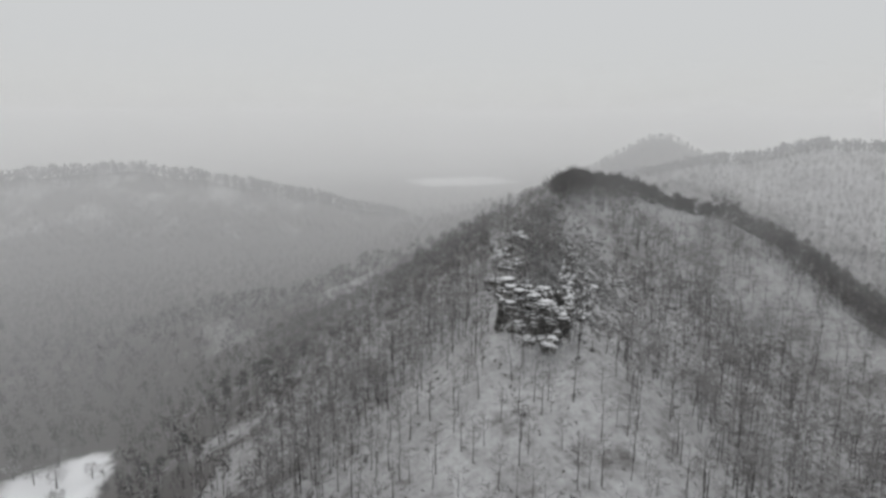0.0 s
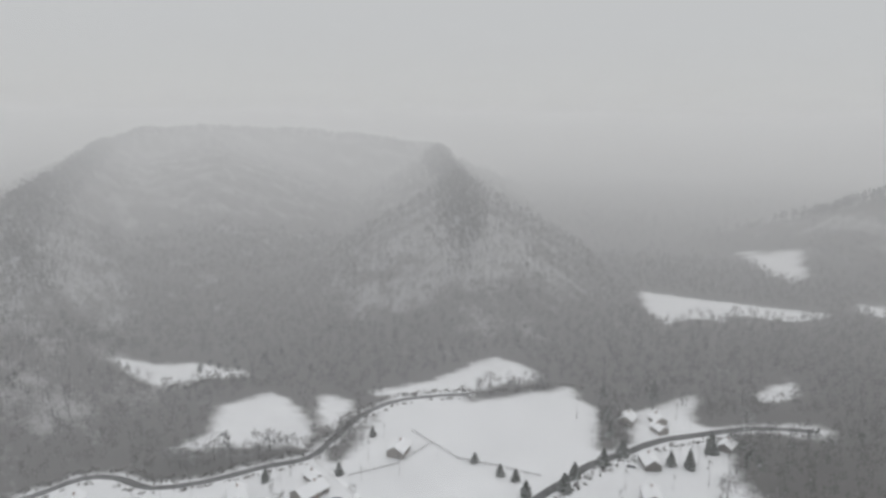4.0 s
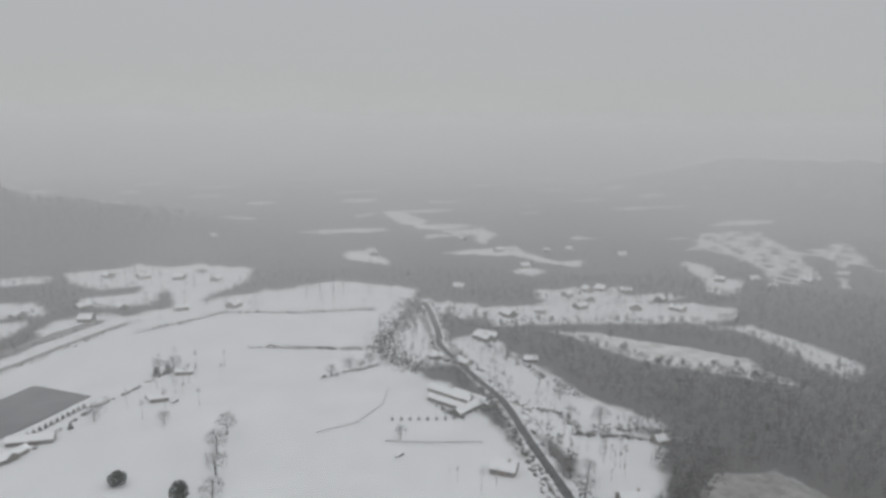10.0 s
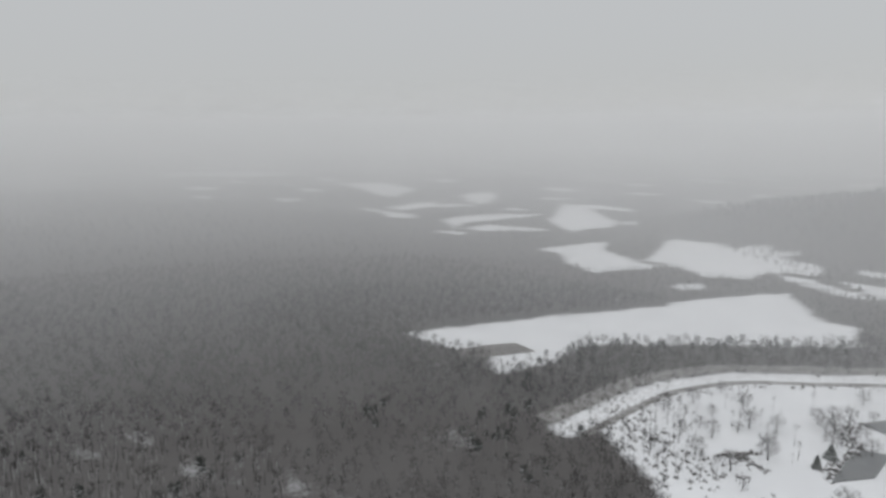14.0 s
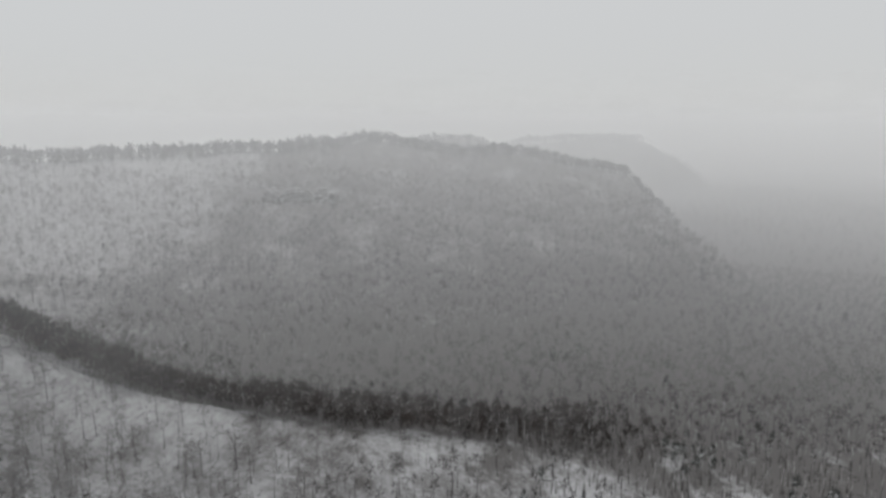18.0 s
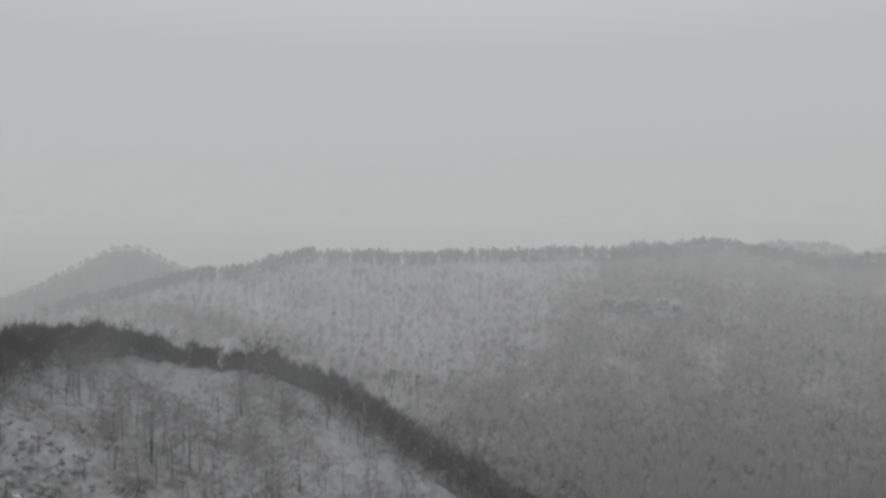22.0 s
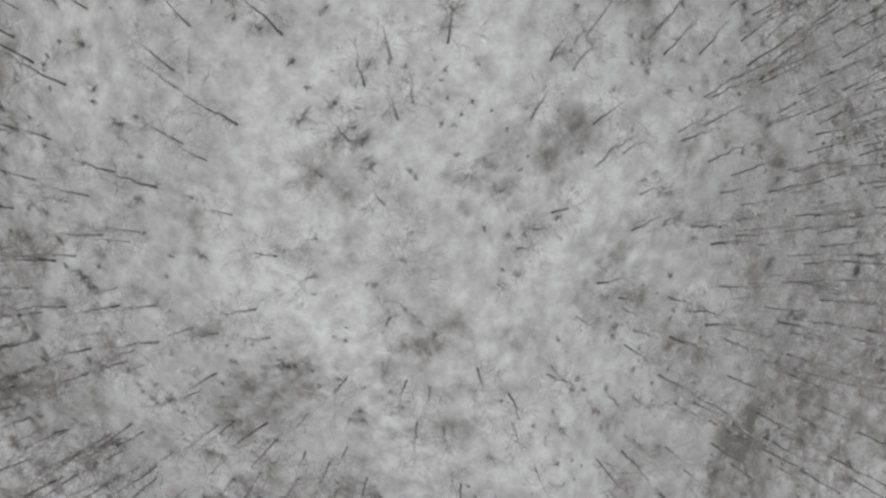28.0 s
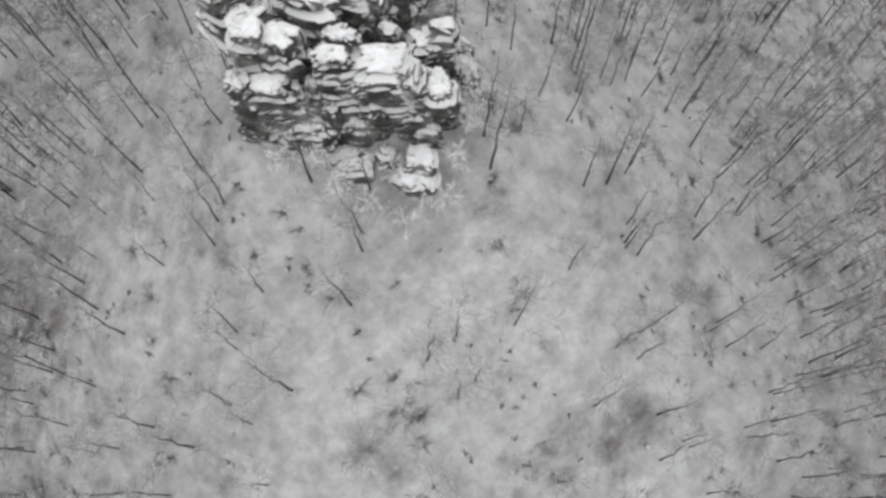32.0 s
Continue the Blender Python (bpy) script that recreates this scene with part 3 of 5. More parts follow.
# ---- roads, lanes, water ----
def strip(name, line, width, material, label, category, lift=0.12):
    pts = []
    for k, ((x0, y0), (x1, y1)) in enumerate(zip(line, line[1:])):
        before, after = line[max(k - 1, 0)], line[min(k + 2, len(line) - 1)]
        steps = max(2, int(math.hypot(x1 - x0, y1 - y0) / 5))
        for s in range(steps):
            t = s / steps
            p = [0.5 * (2 * b + (c - a) * t + (2 * a - 5 * b + 4 * c - e) * t * t + (3 * b - a - 3 * c + e) * t ** 3) for a, b, c, e in zip(before, (x0, y0), (x1, y1), after)]
            pts.append(p)
    pts.append(list(line[-1]))
    verts, faces = [], []
    for k, (x, y) in enumerate(pts):
        a, b = pts[max(k - 1, 0)], pts[min(k + 1, len(pts) - 1)]
        d = math.hypot(b[0] - a[0], b[1] - a[1]) or 1
        nx, ny = (a[1] - b[1]) / d, (b[0] - a[0]) / d
        for s in (-0.5, -0.25, 0, 0.25, 0.5):
            w = width * (1 + 0.08 * math.sin(k * 1.7 + s))
            px, py = x + nx * w * s, y + ny * w * s
            verts.append((px, py, float(height(px, py)) + lift + (0.08 if s == 0 else 0) - (0.4 if abs(s) == 0.5 else 0)))
        if k:
            for j in range(4):
                q = k * 5 + j
                faces.append((q - 5, q - 4, q + 1, q))
    return tagged(mesh_ob(name, verts, faces, material, smooth=True), label, category, kind="structure")


strip("road_west", ROAD_WEST, 6.0, ASPHALT, "dark wet country road winding along the foot of the wooded hill", "road")
strip("road_north", ROAD_NORTH, 7.0, ASPHALT, "dark wet country road running past farm yards into the woods", "road")
strip("road_south", ROAD_SOUTH, 7.0, ASPHALT, "dark wet country road running through snowy fields", "road")
strip("lane_creek", LANE, 7.5, TRACK, "snow-covered lane along the wooded creek", "lane")
strip("drive_farm", DRIVE, 4.0, TRACK, "snow-covered farm drive", "drive")


def sheet(name, poly, material, label, category, lift):
    bm = bmesh.new()
    vs = [bm.verts.new((x, y, 0)) for x, y in poly]
    f = bm.faces.new(vs)
    if f.normal.z < 0:
        f.normal_flip()
    bmesh.ops.triangulate(bm, faces=bm.faces[:])
    for _ in range(4):
        bmesh.ops.subdivide_edges(bm, edges=[e for e in bm.edges if e.calc_length() > 9], cuts=1)
        bmesh.ops.triangulate(bm, faces=bm.faces[:])
    for v in bm.verts:
        v.co.z = float(height(v.co.x, v.co.y)) + lift
    ob = part(name, bm, material, None)
    return tagged(ob, label, category, kind="structure")


def pond(name, poly, label):
    level = max(float(height(x, y)) for x, y in poly) + 0.35
    cx, cy = sum(p[0] for p in poly) / len(poly), sum(p[1] for p in poly) / len(poly)
    bm = bmesh.new()
    top = [bm.verts.new((x, y, level)) for x, y in poly]
    low = [bm.verts.new((cx + (x - cx) * 1.02, cy + (y - cy) * 1.02, level - 1.2)) for x, y in poly]
    bm.faces.new(top)
    for k in range(len(poly)):
        bm.faces.new((top[k - 1], top[k], low[k], low[k - 1]))
    bmesh.ops.recalc_face_normals(bm, faces=bm.faces[:])
    return tagged(part(name, bm, WATER, None), label, "pond", kind="structure")


pond("pond_large", POND, "large dark grey pond with thin ice among snowy fields")
pond("pond_small", POND_SMALL, "small dark pond below the larger pond's bank")
sheet("crop_patch", CROP, CROPS, "dark patch of bare winter crop in the snow", "crop", 0.25)
hc = [sum(p[k] for p in OPEN["hill_meadow"]) / len(OPEN["hill_meadow"]) for k in (0, 1)]
sheet("meadow_hilltop", [(hc[0] + (px - hc[0]) * 0.9, hc[1] + (py - hc[1]) * 0.94) for px, py in OPEN["hill_meadow"]], MEADOW_PALE, "rough pale grass half covered in snow between the woods", "meadow", 0.25)
sheet("meadow_rough", OPEN["meadow"], MEADOW, "rough brown grass meadow half covered in snow", "meadow", 0.2)


# ---- trees ----
def cone3(v, f, a, b, r):
    """A thin three-sided spike from a to b, r thick at a."""
    a, b = np.array(a, float), np.array(b, float)
    d = (b - a) / np.linalg.norm(b - a)
    s = np.cross(d, (0.3, 0.5, 0.8))
    s /= np.linalg.norm(s)
    t = np.cross(d, s)
    k = len(v)
    v += [a + r * s, a + r * (-0.5 * s + 0.87 * t), a + r * (-0.5 * s - 0.87 * t), b]
    f += [(k, k + 1, k + 3), (k + 1, k + 2, k + 3), (k + 2, k, k + 3)]


def blade(v, f, a, b, w, rng):
    a, b = np.array(a, float), np.array(b, float)
    s = np.cross(b - a, rng.normal(size=3))
    s *= w / (np.linalg.norm(s) + 1e-9)
    k = len(v)
    v += [a + s, a - s, b]
    f += [(k, k + 1, k + 2)]


def bare_tree(seed, limbs, subs, twigs, tall=16.0, stout=0.17, twig_w=0.07, segments=4):
    """Trunk and crown of a leafless tree, each as points and faces."""
    r = np.random.default_rng(seed)
    tv, tf, cv, cf = [], [], [], []
    lean = r.normal(0, 0.035, 2)
    bend = r.normal(0, 0.25, (segments + 1, 2))

    def spine(z):
        k = np.clip(z / tall, 0, 1) * segments
        j = min(int(k), segments - 1)
        o = bend[j] + (bend[j + 1] - bend[j]) * (k - j)
        return np.array([lean[0] * z + o[0] * z / tall, lean[1] * z + o[1] * z / tall, z])

    sides = 4 if segments > 2 else 3
    for k in range(segments + 1):
        z = tall * k / segments
        c = spine(z)
        rad = stout * (1.25 - 1.12 * k / segments)
        tv += [c + rad * np.array([math.cos(math.tau * s / sides), math.sin(math.tau * s / sides), -0.4 if k == 0 else 0]) for s in range(sides)]
        if k:
            q = k * sides
            for s in range(sides):
                tf.append((q - sides + s, q - sides + (s + 1) % sides, q + (s + 1) % sides, q + s))
    for k in range(limbs):
        z = tall * (0.38 + 0.55 * (k + r.uniform(-0.3, 0.3)) / limbs)
        az, up = k * 2.4 + r.uniform(-0.5, 0.5), r.uniform(0.35, 1.1)
        long = tall * r.uniform(0.16, 0.28) * (1.25 - 0.5 * k / limbs)
        d = np.array([math.cos(az) * math.cos(up), math.sin(az) * math.cos(up), math.sin(up)])
        a = spine(z)
        b = a + d * long
        cone3(cv, cf, a, b, stout * 0.36)
        for _ in range(subs):
            t = r.uniform(0.3, 0.95)
            d2 = d + r.normal(0, 0.55, 3)
            d2[2] = abs(d2[2]) * 0.8
            p = a + (b - a) * t
            e = p + d2 / np.linalg.norm(d2) * long * r.uniform(0.35, 0.6)
            cone3(cv, cf, p, e, stout * 0.17)
            for _ in range(twigs):
                p2 = p + (e - p) * r.uniform(0.2, 1)
                d3 = d2 + r.normal(0, 0.8, 3)
                blade(cv, cf, p2, p2 + d3 / np.linalg.norm(d3) * long * r.uniform(0.3, 0.6), twig_w, r)
    return (np.array(tv), tf), (np.array(cv), cf)


def far_tree(seed, blades, width, tall=15.0, spread=3.4, low=0.42, stout=0.14, long=0.55):
    """A distant leafless tree: a trunk under a rounded, uneven crown of fine twig sprays."""
    r = np.random.default_rng(seed)
    v, f = [], []
    cone3(v, f, (0, 0, -0.5), (r.normal(0, 0.4), r.normal(0, 0.4), tall * 0.8), stout)
    mid_z, half = tall * (low + 1) / 2, tall * (1 - low) / 2
    lobes = r.normal(size=(4, 3))
    for k in range(blades):
        d = r.normal(size=3)
        d[2] = d[2] * 0.9 + 0.25
        d /= np.linalg.norm(d)
        reach = 0.72 + 0.13 * max(float(l @ d) for l in lobes) + r.uniform(-0.12, 0.12)
        rim = np.array((d[0] * spread, d[1] * spread, d[2] * half)) * min(reach, 1.15)
        start = rim * r.uniform(0.1, 1 - long * 0.6)
        blade(v, f, np.array((0, 0, mid_z)) + start, np.array((0, 0, mid_z)) + rim + r.normal(0, 0.3, 3), width * r.uniform(0.6, 1.3), r)
    return np.array(v), f


def pine_tree(seed, tiers, per, tall=14.0, wide=2.8, low=0.15, width=0.5):
    """Crown of an evergreen: drooping sprays in uneven tiers round the stem."""
    r = np.random.default_rng(seed)
    v, f = [], []
    for k in range(tiers):
        z = tall * (low + (1 - low) * (k + 0.2) / tiers)
        rad = wide * (1 - ((k + 0.2) / tiers) ** 1.3) + 0.25
        for j in range(per):
            az = math.tau * (j + 0.5 * (k % 2)) / per + r.uniform(-0.25, 0.25)
            q = rad * r.uniform(0.65, 1.15)
            a, b = np.array((0, 0, z + 0.12 * tall / tiers * 3)), np.array((math.cos(az) * q, math.sin(az) * q, z - 0.18 * q + r.uniform(-0.2, 0.2)))
            s = np.array((-math.sin(az), math.cos(az), 0)) * q * width
            m = a * 0.35 + b * 0.65
            i0 = len(v)
            v += [a, m + s + (0, 0, -0.15), b, m - s + (0, 0, -0.15), m + (0, 0, 0.25)]
            f += [(i0, i0 + 1, i0 + 4), (i0 + 1, i0 + 2, i0 + 4), (i0 + 2, i0 + 3, i0 + 4), (i0 + 3, i0, i0 + 4)]
    return np.array(v), f


def as_tris(f):
    out = []
    for q in f:
        out.append(q[:3])
        if len(q) == 4:
            out.append((q[0], q[2], q[3]))
    return np.array(out)


def scatter_mesh(name, templates, x, y, size, material, label, category, rng, sink=0.2, wide=None, bark=None):
    """One mesh of many plants of one kind, each turned and sized on its own."""
    z = height(x, y) - sink
    which = rng.integers(0, len(templates), len(x))
    turn = rng.uniform(0, math.tau, len(x))
    vs, fs, skins, base = [], [], [], 0
    for k, (tv, tf, *stem) in enumerate(templates):
        m = which == k
        if not m.any():
            continue
        c, s = np.cos(turn[m])[:, None], np.sin(turn[m])[:, None]
        sz = size[m][:, None]
        sw = sz if wide is None else sz * wide
        px = (tv[None, :, 0] * c - tv[None, :, 1] * s) * sw + x[m][:, None]
        py = (tv[None, :, 0] * s + tv[None, :, 1] * c) * sw + y[m][:, None]
        pz = tv[None, :, 2] * sz + z[m][:, None]
        vs.append(np.stack([px, py, pz], -1).reshape(-1, 3))
        tri = as_tris(tf)
        fs.append((tri[None] + base + (np.arange(m.sum()) * len(tv))[:, None, None]).reshape(-1, 3))
        skins.append(np.tile(np.arange(len(tri)) < (stem[0] if stem else 3), m.sum()))
        base += m.sum() * len(tv)
    V, F3 = np.concatenate(vs), np.concatenate(fs)
    me = bpy.data.meshes.new(name)
    me.vertices.add(len(V))
    me.vertices.foreach_set("co", V.astype(np.float32).ravel())
    me.loops.add(F3.size)
    me.loops.foreach_set("vertex_index", F3.astype(np.int32).ravel())
    me.polygons.add(len(F3))
    me.polygons.foreach_set("loop_start", np.arange(0, F3.size, 3, dtype=np.int32))
    me.update(calc_edges=True)
    me.materials.append(material)
    if bark:
        me.materials.append(bark)
        me.polygons.foreach_set("material_index", np.concatenate(skins).astype(np.int32))
    return tagged(new(name, me), label, category, kind="stuff")


def grid(x0, x1, y0, y1, step, rng, jitter=0.75):
    gx, gy = np.meshgrid(np.arange(x0, x1, step), np.arange(y0, y1, step))
    gx, gy = gx.ravel(), gy.ravel()
    return gx + rng.uniform(-jitter, jitter, gx.size) * step * 0.7, gy + rng.uniform(-jitter, jitter, gx.size) * step * 0.7


def along(line, spread, step, rng):
    px, py = [], []
    for (x0, y0), (x1, y1) in zip(line, line[1:]):
        m = max(1, int(math.hypot(x1 - x0, y1 - y0) / step))
        t = rng.uniform(0, 1, m)
        px.append(x0 + (x1 - x0) * t + rng.normal(0, spread, m))
        py.append(y0 + (y1 - y0) * t + rng.normal(0, spread, m))
    return np.concatenate(px), np.concatenate(py)


rng = np.random.default_rng(11)
NEAR = [bare_tree(s, 8, 3, 7, 15.0, 0.135, 0.11) for s in range(8)]
NEAR_BOTH = [(np.concatenate([t[0], c[0]]), [*t[1], *[tuple(np.array(q) + len(t[0])) for q in c[1]]], len(as_tris(t[1]))) for t, c in NEAR]


def near_zone(x, y):
    return (np.hypot(x - 72, y - 172) < 122) | ((x > 150) & (y > 150) & (y < 345) & (x < 262))


def ridge_zone(x, y):
    return (x > -20) & (x < 330) & (y > 20) & (y < 430) & ((height(x, y) > 14) | (np.hypot(x - 72, y - 172) < 165))


def ledge_front(x, y):
    return near_line(x, y, [(656, 283), (630, 340)], 17)


def rocky(x, y):
    return near_line(x, y, [(75, 196), (80, 225), (92, 252), (108, 300)], 11)


def bare_flank(x, y):
    return near_line(x, y, [(97, 213), (113, 240), (130, 275), (132, 302)], 15)


RIDGE = [far_tree(20 + s, 50, 0.2, 15.0, 3.0, 0.42, 0.12) for s in range(8)]
BAND = [far_tree(30 + s, 46, 0.36, 14.0, 3.3, 0.12, 0.12) for s in range(6)]
x, y = grid(-20, 330, 20, 430, 6.0, rng)
ok = ridge_zone(x, y) & wooded(x, y) & ~(near_line(x, y, [(px - 30, py - 12) for px, py, _ in CREST[1:]], 34) & (rng.uniform(0, 1, len(x)) < 0.4)) & ~((rocky(x, y) & (rng.uniform(0, 1, len(x)) < np.where(y > 222, 0.2, 0.6))) | ((x > 110) & (rng.uniform(0, 1, len(x)) < 0.2)))
x, y = x[ok], y[ok]
bx, by = grid(96, 262, 90, 345, 7.0, rng, 1.1)
ok = ridge_zone(bx, by) & (np.hypot(bx - 66, by - 168) > 52) & ~rocky(bx, by) & (rng.uniform(0, 1, len(bx)) < 0.45 + 0.3 * waves(bx, by, 60, 61))
wx, wy = grid(-20, 110, 70, 400, 6.0, rng, 1.1)
ow = ridge_zone(wx, wy) & (wx < 4 + (wy - 40) * 0.32) & wooded(wx, wy) & (np.hypot(wx - 62, wy - 165) > 62)
ex, ey = grid(92, 150, 96, 200, 7.4, rng, 1.1)
x, y = np.concatenate([x, bx[ok], wx[ow], ex]), np.concatenate([y, by[ok], wy[ow], ey])
keep = ~bare_flank(x, y) | (rng.uniform(0, 1, len(x)) < 0.3)
x, y = x[keep], y[keep]
close = near_zone(x, y) & ((x > 8 + (y - 40) * 0.32) | (np.hypot(x - 62, y - 165) < 95))
# the trees beneath the hovering camera stand as single things
own = np.hypot(x - 66, y - 168) < 48
keep = ~(own & (waves(x, y, 17, 91) + rng.uniform(-0.5, 0.5, len(x)) < -0.02))
x, y, close, own = x[keep], y[keep], close[keep], own[keep]
sx, sy = x[own][:260], y[own][:260]
nx, ny = np.concatenate([x[close & ~own], x[own][260:]]), np.concatenate([y[close & ~own], y[own][260:]])
scatter_mesh("spur_woods", NEAR_BOTH, nx, ny, rng.uniform(0.65, 1.15, len(nx)), TWIG, "leafless grey woods with snowy twigs on the steep spur", "woods", rng, bark=BARK)
# denser woods just over the crest
cx, cy = grid(150, 380, 20, 460, 3.7, rng)
ok = near_line(cx, cy, [(px + 24, py + 8) for px, py, _ in CREST], 27) & ~near_line(cx, cy, [(px - 6, py - 4) for px, py, _ in CREST], 6)
ok &= rng.uniform(0, 1, len(cx)) < np.clip(0.3 + (cy - 40) / 230, 0.3, 1.0) + np.where(cy > 290, 0.3, 0.15 * waves(cx, cy, 22, 63))
ok &= np.hypot(cx - 252, cy - 330) > 9
tx, ty = along([(130, 324), (139, 331), (160, 353), (190, 370), (215, 361), (240, 348)], 3.0, 0.3, rng)
size = np.concatenate([rng.uniform(0.6, 1.15, ok.sum()), (1.22 - 0.0048 * (tx - 130)) * rng.uniform(0.75, 1.05, len(tx))])
scatter_mesh("crest_woods", BAND, np.concatenate([cx[ok], tx]), np.concatenate([cy[ok], ty]), size, CREST_TWIG, "dense dark leafless woods along the crest of the ridge", "woods", rng, bark=FAR_BARK)
nx, ny = x[~close & ~own], y[~close & ~own]
scatter_mesh("ridge_woods", RIDGE, nx, ny, rng.uniform(0.65, 1.15, len(nx)), RIDGE_TWIG, "leafless grey woods along the mountain ridge", "woods", rng, bark=FAR_BARK)

MID_DENSE = [far_tree(55 + s, 17, 0.68, 14.0, 3.9, 0.25, 0.1) for s in range(6)]
TALL = [far_tree(80 + s, 10, 0.3, 19.0, 2.3, 0.6, 0.3) for s in range(6)]
MID = [far_tree(40 + s, 18, 0.4, 18.0, 2.7, 0.5, 0.25) for s in range(8)]
x, y = grid(-760, 790, -760, 860, 5.5, rng, 1.1)
d = np.hypot(x - 20, y - 60)
patch = waves(x, y, 75, 51) + waves(x, y, 28, 52) * 0.7
steep = np.clip(height(x, y) / 30, 0, 1)
ok = (d < 760) & ~ridge_zone(x, y) & wooded(x, y) & ~ledge_front(x, y) & (d > 90) & (rng.uniform(0, 1, len(x)) < np.clip(1.05 - 0.15 * steep + 0.25 * patch, 0.6, 1) - 0.3 * east_bowl(x, y) - 0.3 * np.clip(1.5 - np.hypot(x - 255, y + 130) / 80, 0, 1))
kx, ky = grid(-240, 520, -520, -90, 6.8, rng, 1.1)
qx, qy = grid(-560, -290, -230, -110, 5.8, rng, 1.1)
kx, ky = np.concatenate([kx, qx]), np.concatenate([ky, qy])
more = wooded(kx, ky) & ~((kx > 215) & (ky > -215)) & (np.hypot(kx - 215, ky + 190) > 55) & (np.hypot(kx - 20, ky - 60) < 620) & ((height(kx, ky) < 14) | (kx < -300))
x, y, patch, steep, ok = np.concatenate([x, kx]), np.concatenate([y, ky]), np.concatenate([patch, kx * 0]), np.concatenate([steep, np.where(kx < -300, 1.0, 0.0)]), np.concatenate([ok, more])
x, y, patch, flat = x[ok], y[ok], patch[ok], ((steep[ok] < 0.3) | (patch[ok] > 0.75)) & (np.hypot(x[ok] - 290, y[ok] + 10) > 95)
scatter_mesh("valley_woods", MID_DENSE, x[flat], y[flat], rng.uniform(0.5, 0.88, flat.sum()) * np.where(y[flat] < -480, 0.65, 1.0), DENSE_TWIG, "dense leafless grey-brown woods on the valley floor", "woods", rng, 0.4, bark=FAR_BARK)
x, y, patch = x[~flat], y[~flat], patch[~flat]
tall = rng.uniform(0, 1, len(x)) < stems(x, y)
scatter_mesh("slope_woods", TALL, x[tall], y[tall], rng.uniform(0.55, 1.05, tall.sum()), WOODS, "tall straight leafless stems over snowy slopes", "woods", rng, 0.4, bark=FAR_BARK)
x, y, patch = x[~tall], y[~tall], patch[~tall]
scatter_mesh("hillside_woods", MID, x, y, rng.uniform(0.5, 1.2, len(x)) * np.clip(1 + 0.12 * patch, 0.8, 1.2), WOODS, "leafless grey-brown woods on snowy hillsides", "woods", rng, 0.4, bark=FAR_BARK)

CREST_LINES = [[p[:2] for p in line] for line in (EAST, WEST_RIGHT, WEST_RIM, WEST_LEFT, EAST_HUMP, EAST_MESA, NORTH_HILL)]
FAR = [far_tree(70 + s, 8, 0.8, 12.0, 3.6, 0.12, 0.3, 0.9) for s in range(6)]
x, y = grid(-2000, 2000, -1900, 2000, 17.2, rng, 1.25)
d = np.hypot(x - 20, y - 60)
ok = (d >= 755) & (d < 1750) & wooded(x, y)
extra = [along(line, 12, 0.55, rng) for line in CREST_LINES]
kx, ky = grid(400, 740, 800, 1160, 8.5, rng, 1.2)
extra.append((kx[np.hypot(kx - 568, ky - 979) < 165], ky[np.hypot(kx - 568, ky - 979) < 165]))
hx, hy = grid(-180, 440, -1270, -650, 9.0, rng)
extra.append((hx[np.hypot(hx - 130, hy + 962) < 290], hy[np.hypot(hx - 130, hy + 962) < 290]))
x, y = np.concatenate([x[ok], *[e[0] for e in extra]]), np.concatenate([y[ok], *[e[1] for e in extra]])
low_top = np.where(np.hypot(x - 130, y + 962) < 150, 0.76, np.where((y < -480) & (height(x, y) < 14), 0.65, 1.0))
for line in CREST_LINES:
    low_top = np.where(near_line(x, y, line, 28), 1.4, low_top)
scatter_mesh("distant_woods", FAR, x, y, rng.uniform(0.6, 1.05, len(x)) * low_top, WOODS, "distant leafless woods on hazy slopes", "woods", rng, 0.4, wide=1.35, bark=FAR_BARK)

PINES = [far_tree(90 + s, 44, 0.5, 15.0, 2.6, 0.48, 0.17) for s in range(5)]
x, y = grid(-700, 700, -600, 700, 21, rng, 1.2)
clump = waves(x, y, 120, 21) + 0.5 * np.exp(-np.hypot(x + 420, y + 60) / 90) + 0.8 * np.exp(-np.hypot(x - 290, y + 10) / 70)
ok = (np.hypot(x - 20, y - 60) < 700) & wooded(x, y) & ~ridge_zone(x, y) & (rng.uniform(0, 1, len(x)) < np.clip(0.02 + clump * 0.3, 0.02, 0.45)) & (np.hypot(x, y) > 180)
px2, py2 = along([(-296, -385), (-300, -300), (-312, -240), (-335, -185), (-300, -165), (-262, -180)], 17, 2.2, rng)
px3, py3 = along([(150, -150), (185, -172), (215, -195), (238, -235), (245, -290), (230, -330), (180, -385), (120, -430)], 8, 5.5, rng)
px2, py2 = np.concatenate([px2, px3]), np.concatenate([py2, py3])
CLUMPS = [(-353, -195), (-335, -125), (-363, -76), (-301, -66), (-380, -28), (-339, -105), (-337, -58), (-356, -217), (-348, -110), (-315, -70), (-338, -161), (-361, -206), (-469, -49), (-440, -28),
          (-421, 182), (-393, 78), (-388, 104), (445, 86), (438, 71), (309, 10), (314, 24), (289, -22), (258, -49), (266, -157), (-162, 247), (-102, 265), (-54, 245),
          (-33, 297), (-9, 281), (-152, 296), (212, -182), (274, -81)]
px4 = np.concatenate([cx0 + rng.normal(0, 8, 8) for cx0, _ in CLUMPS])
py4 = np.concatenate([cy0 + rng.normal(0, 8, 8) for _, cy0 in CLUMPS])
px2, py2 = np.concatenate([px2, px4]), np.concatenate([py2, py4])
keep = wooded(px2, py2)
x, y = np.concatenate([x[ok], px2[keep]]), np.concatenate([y[ok], py2[keep]])
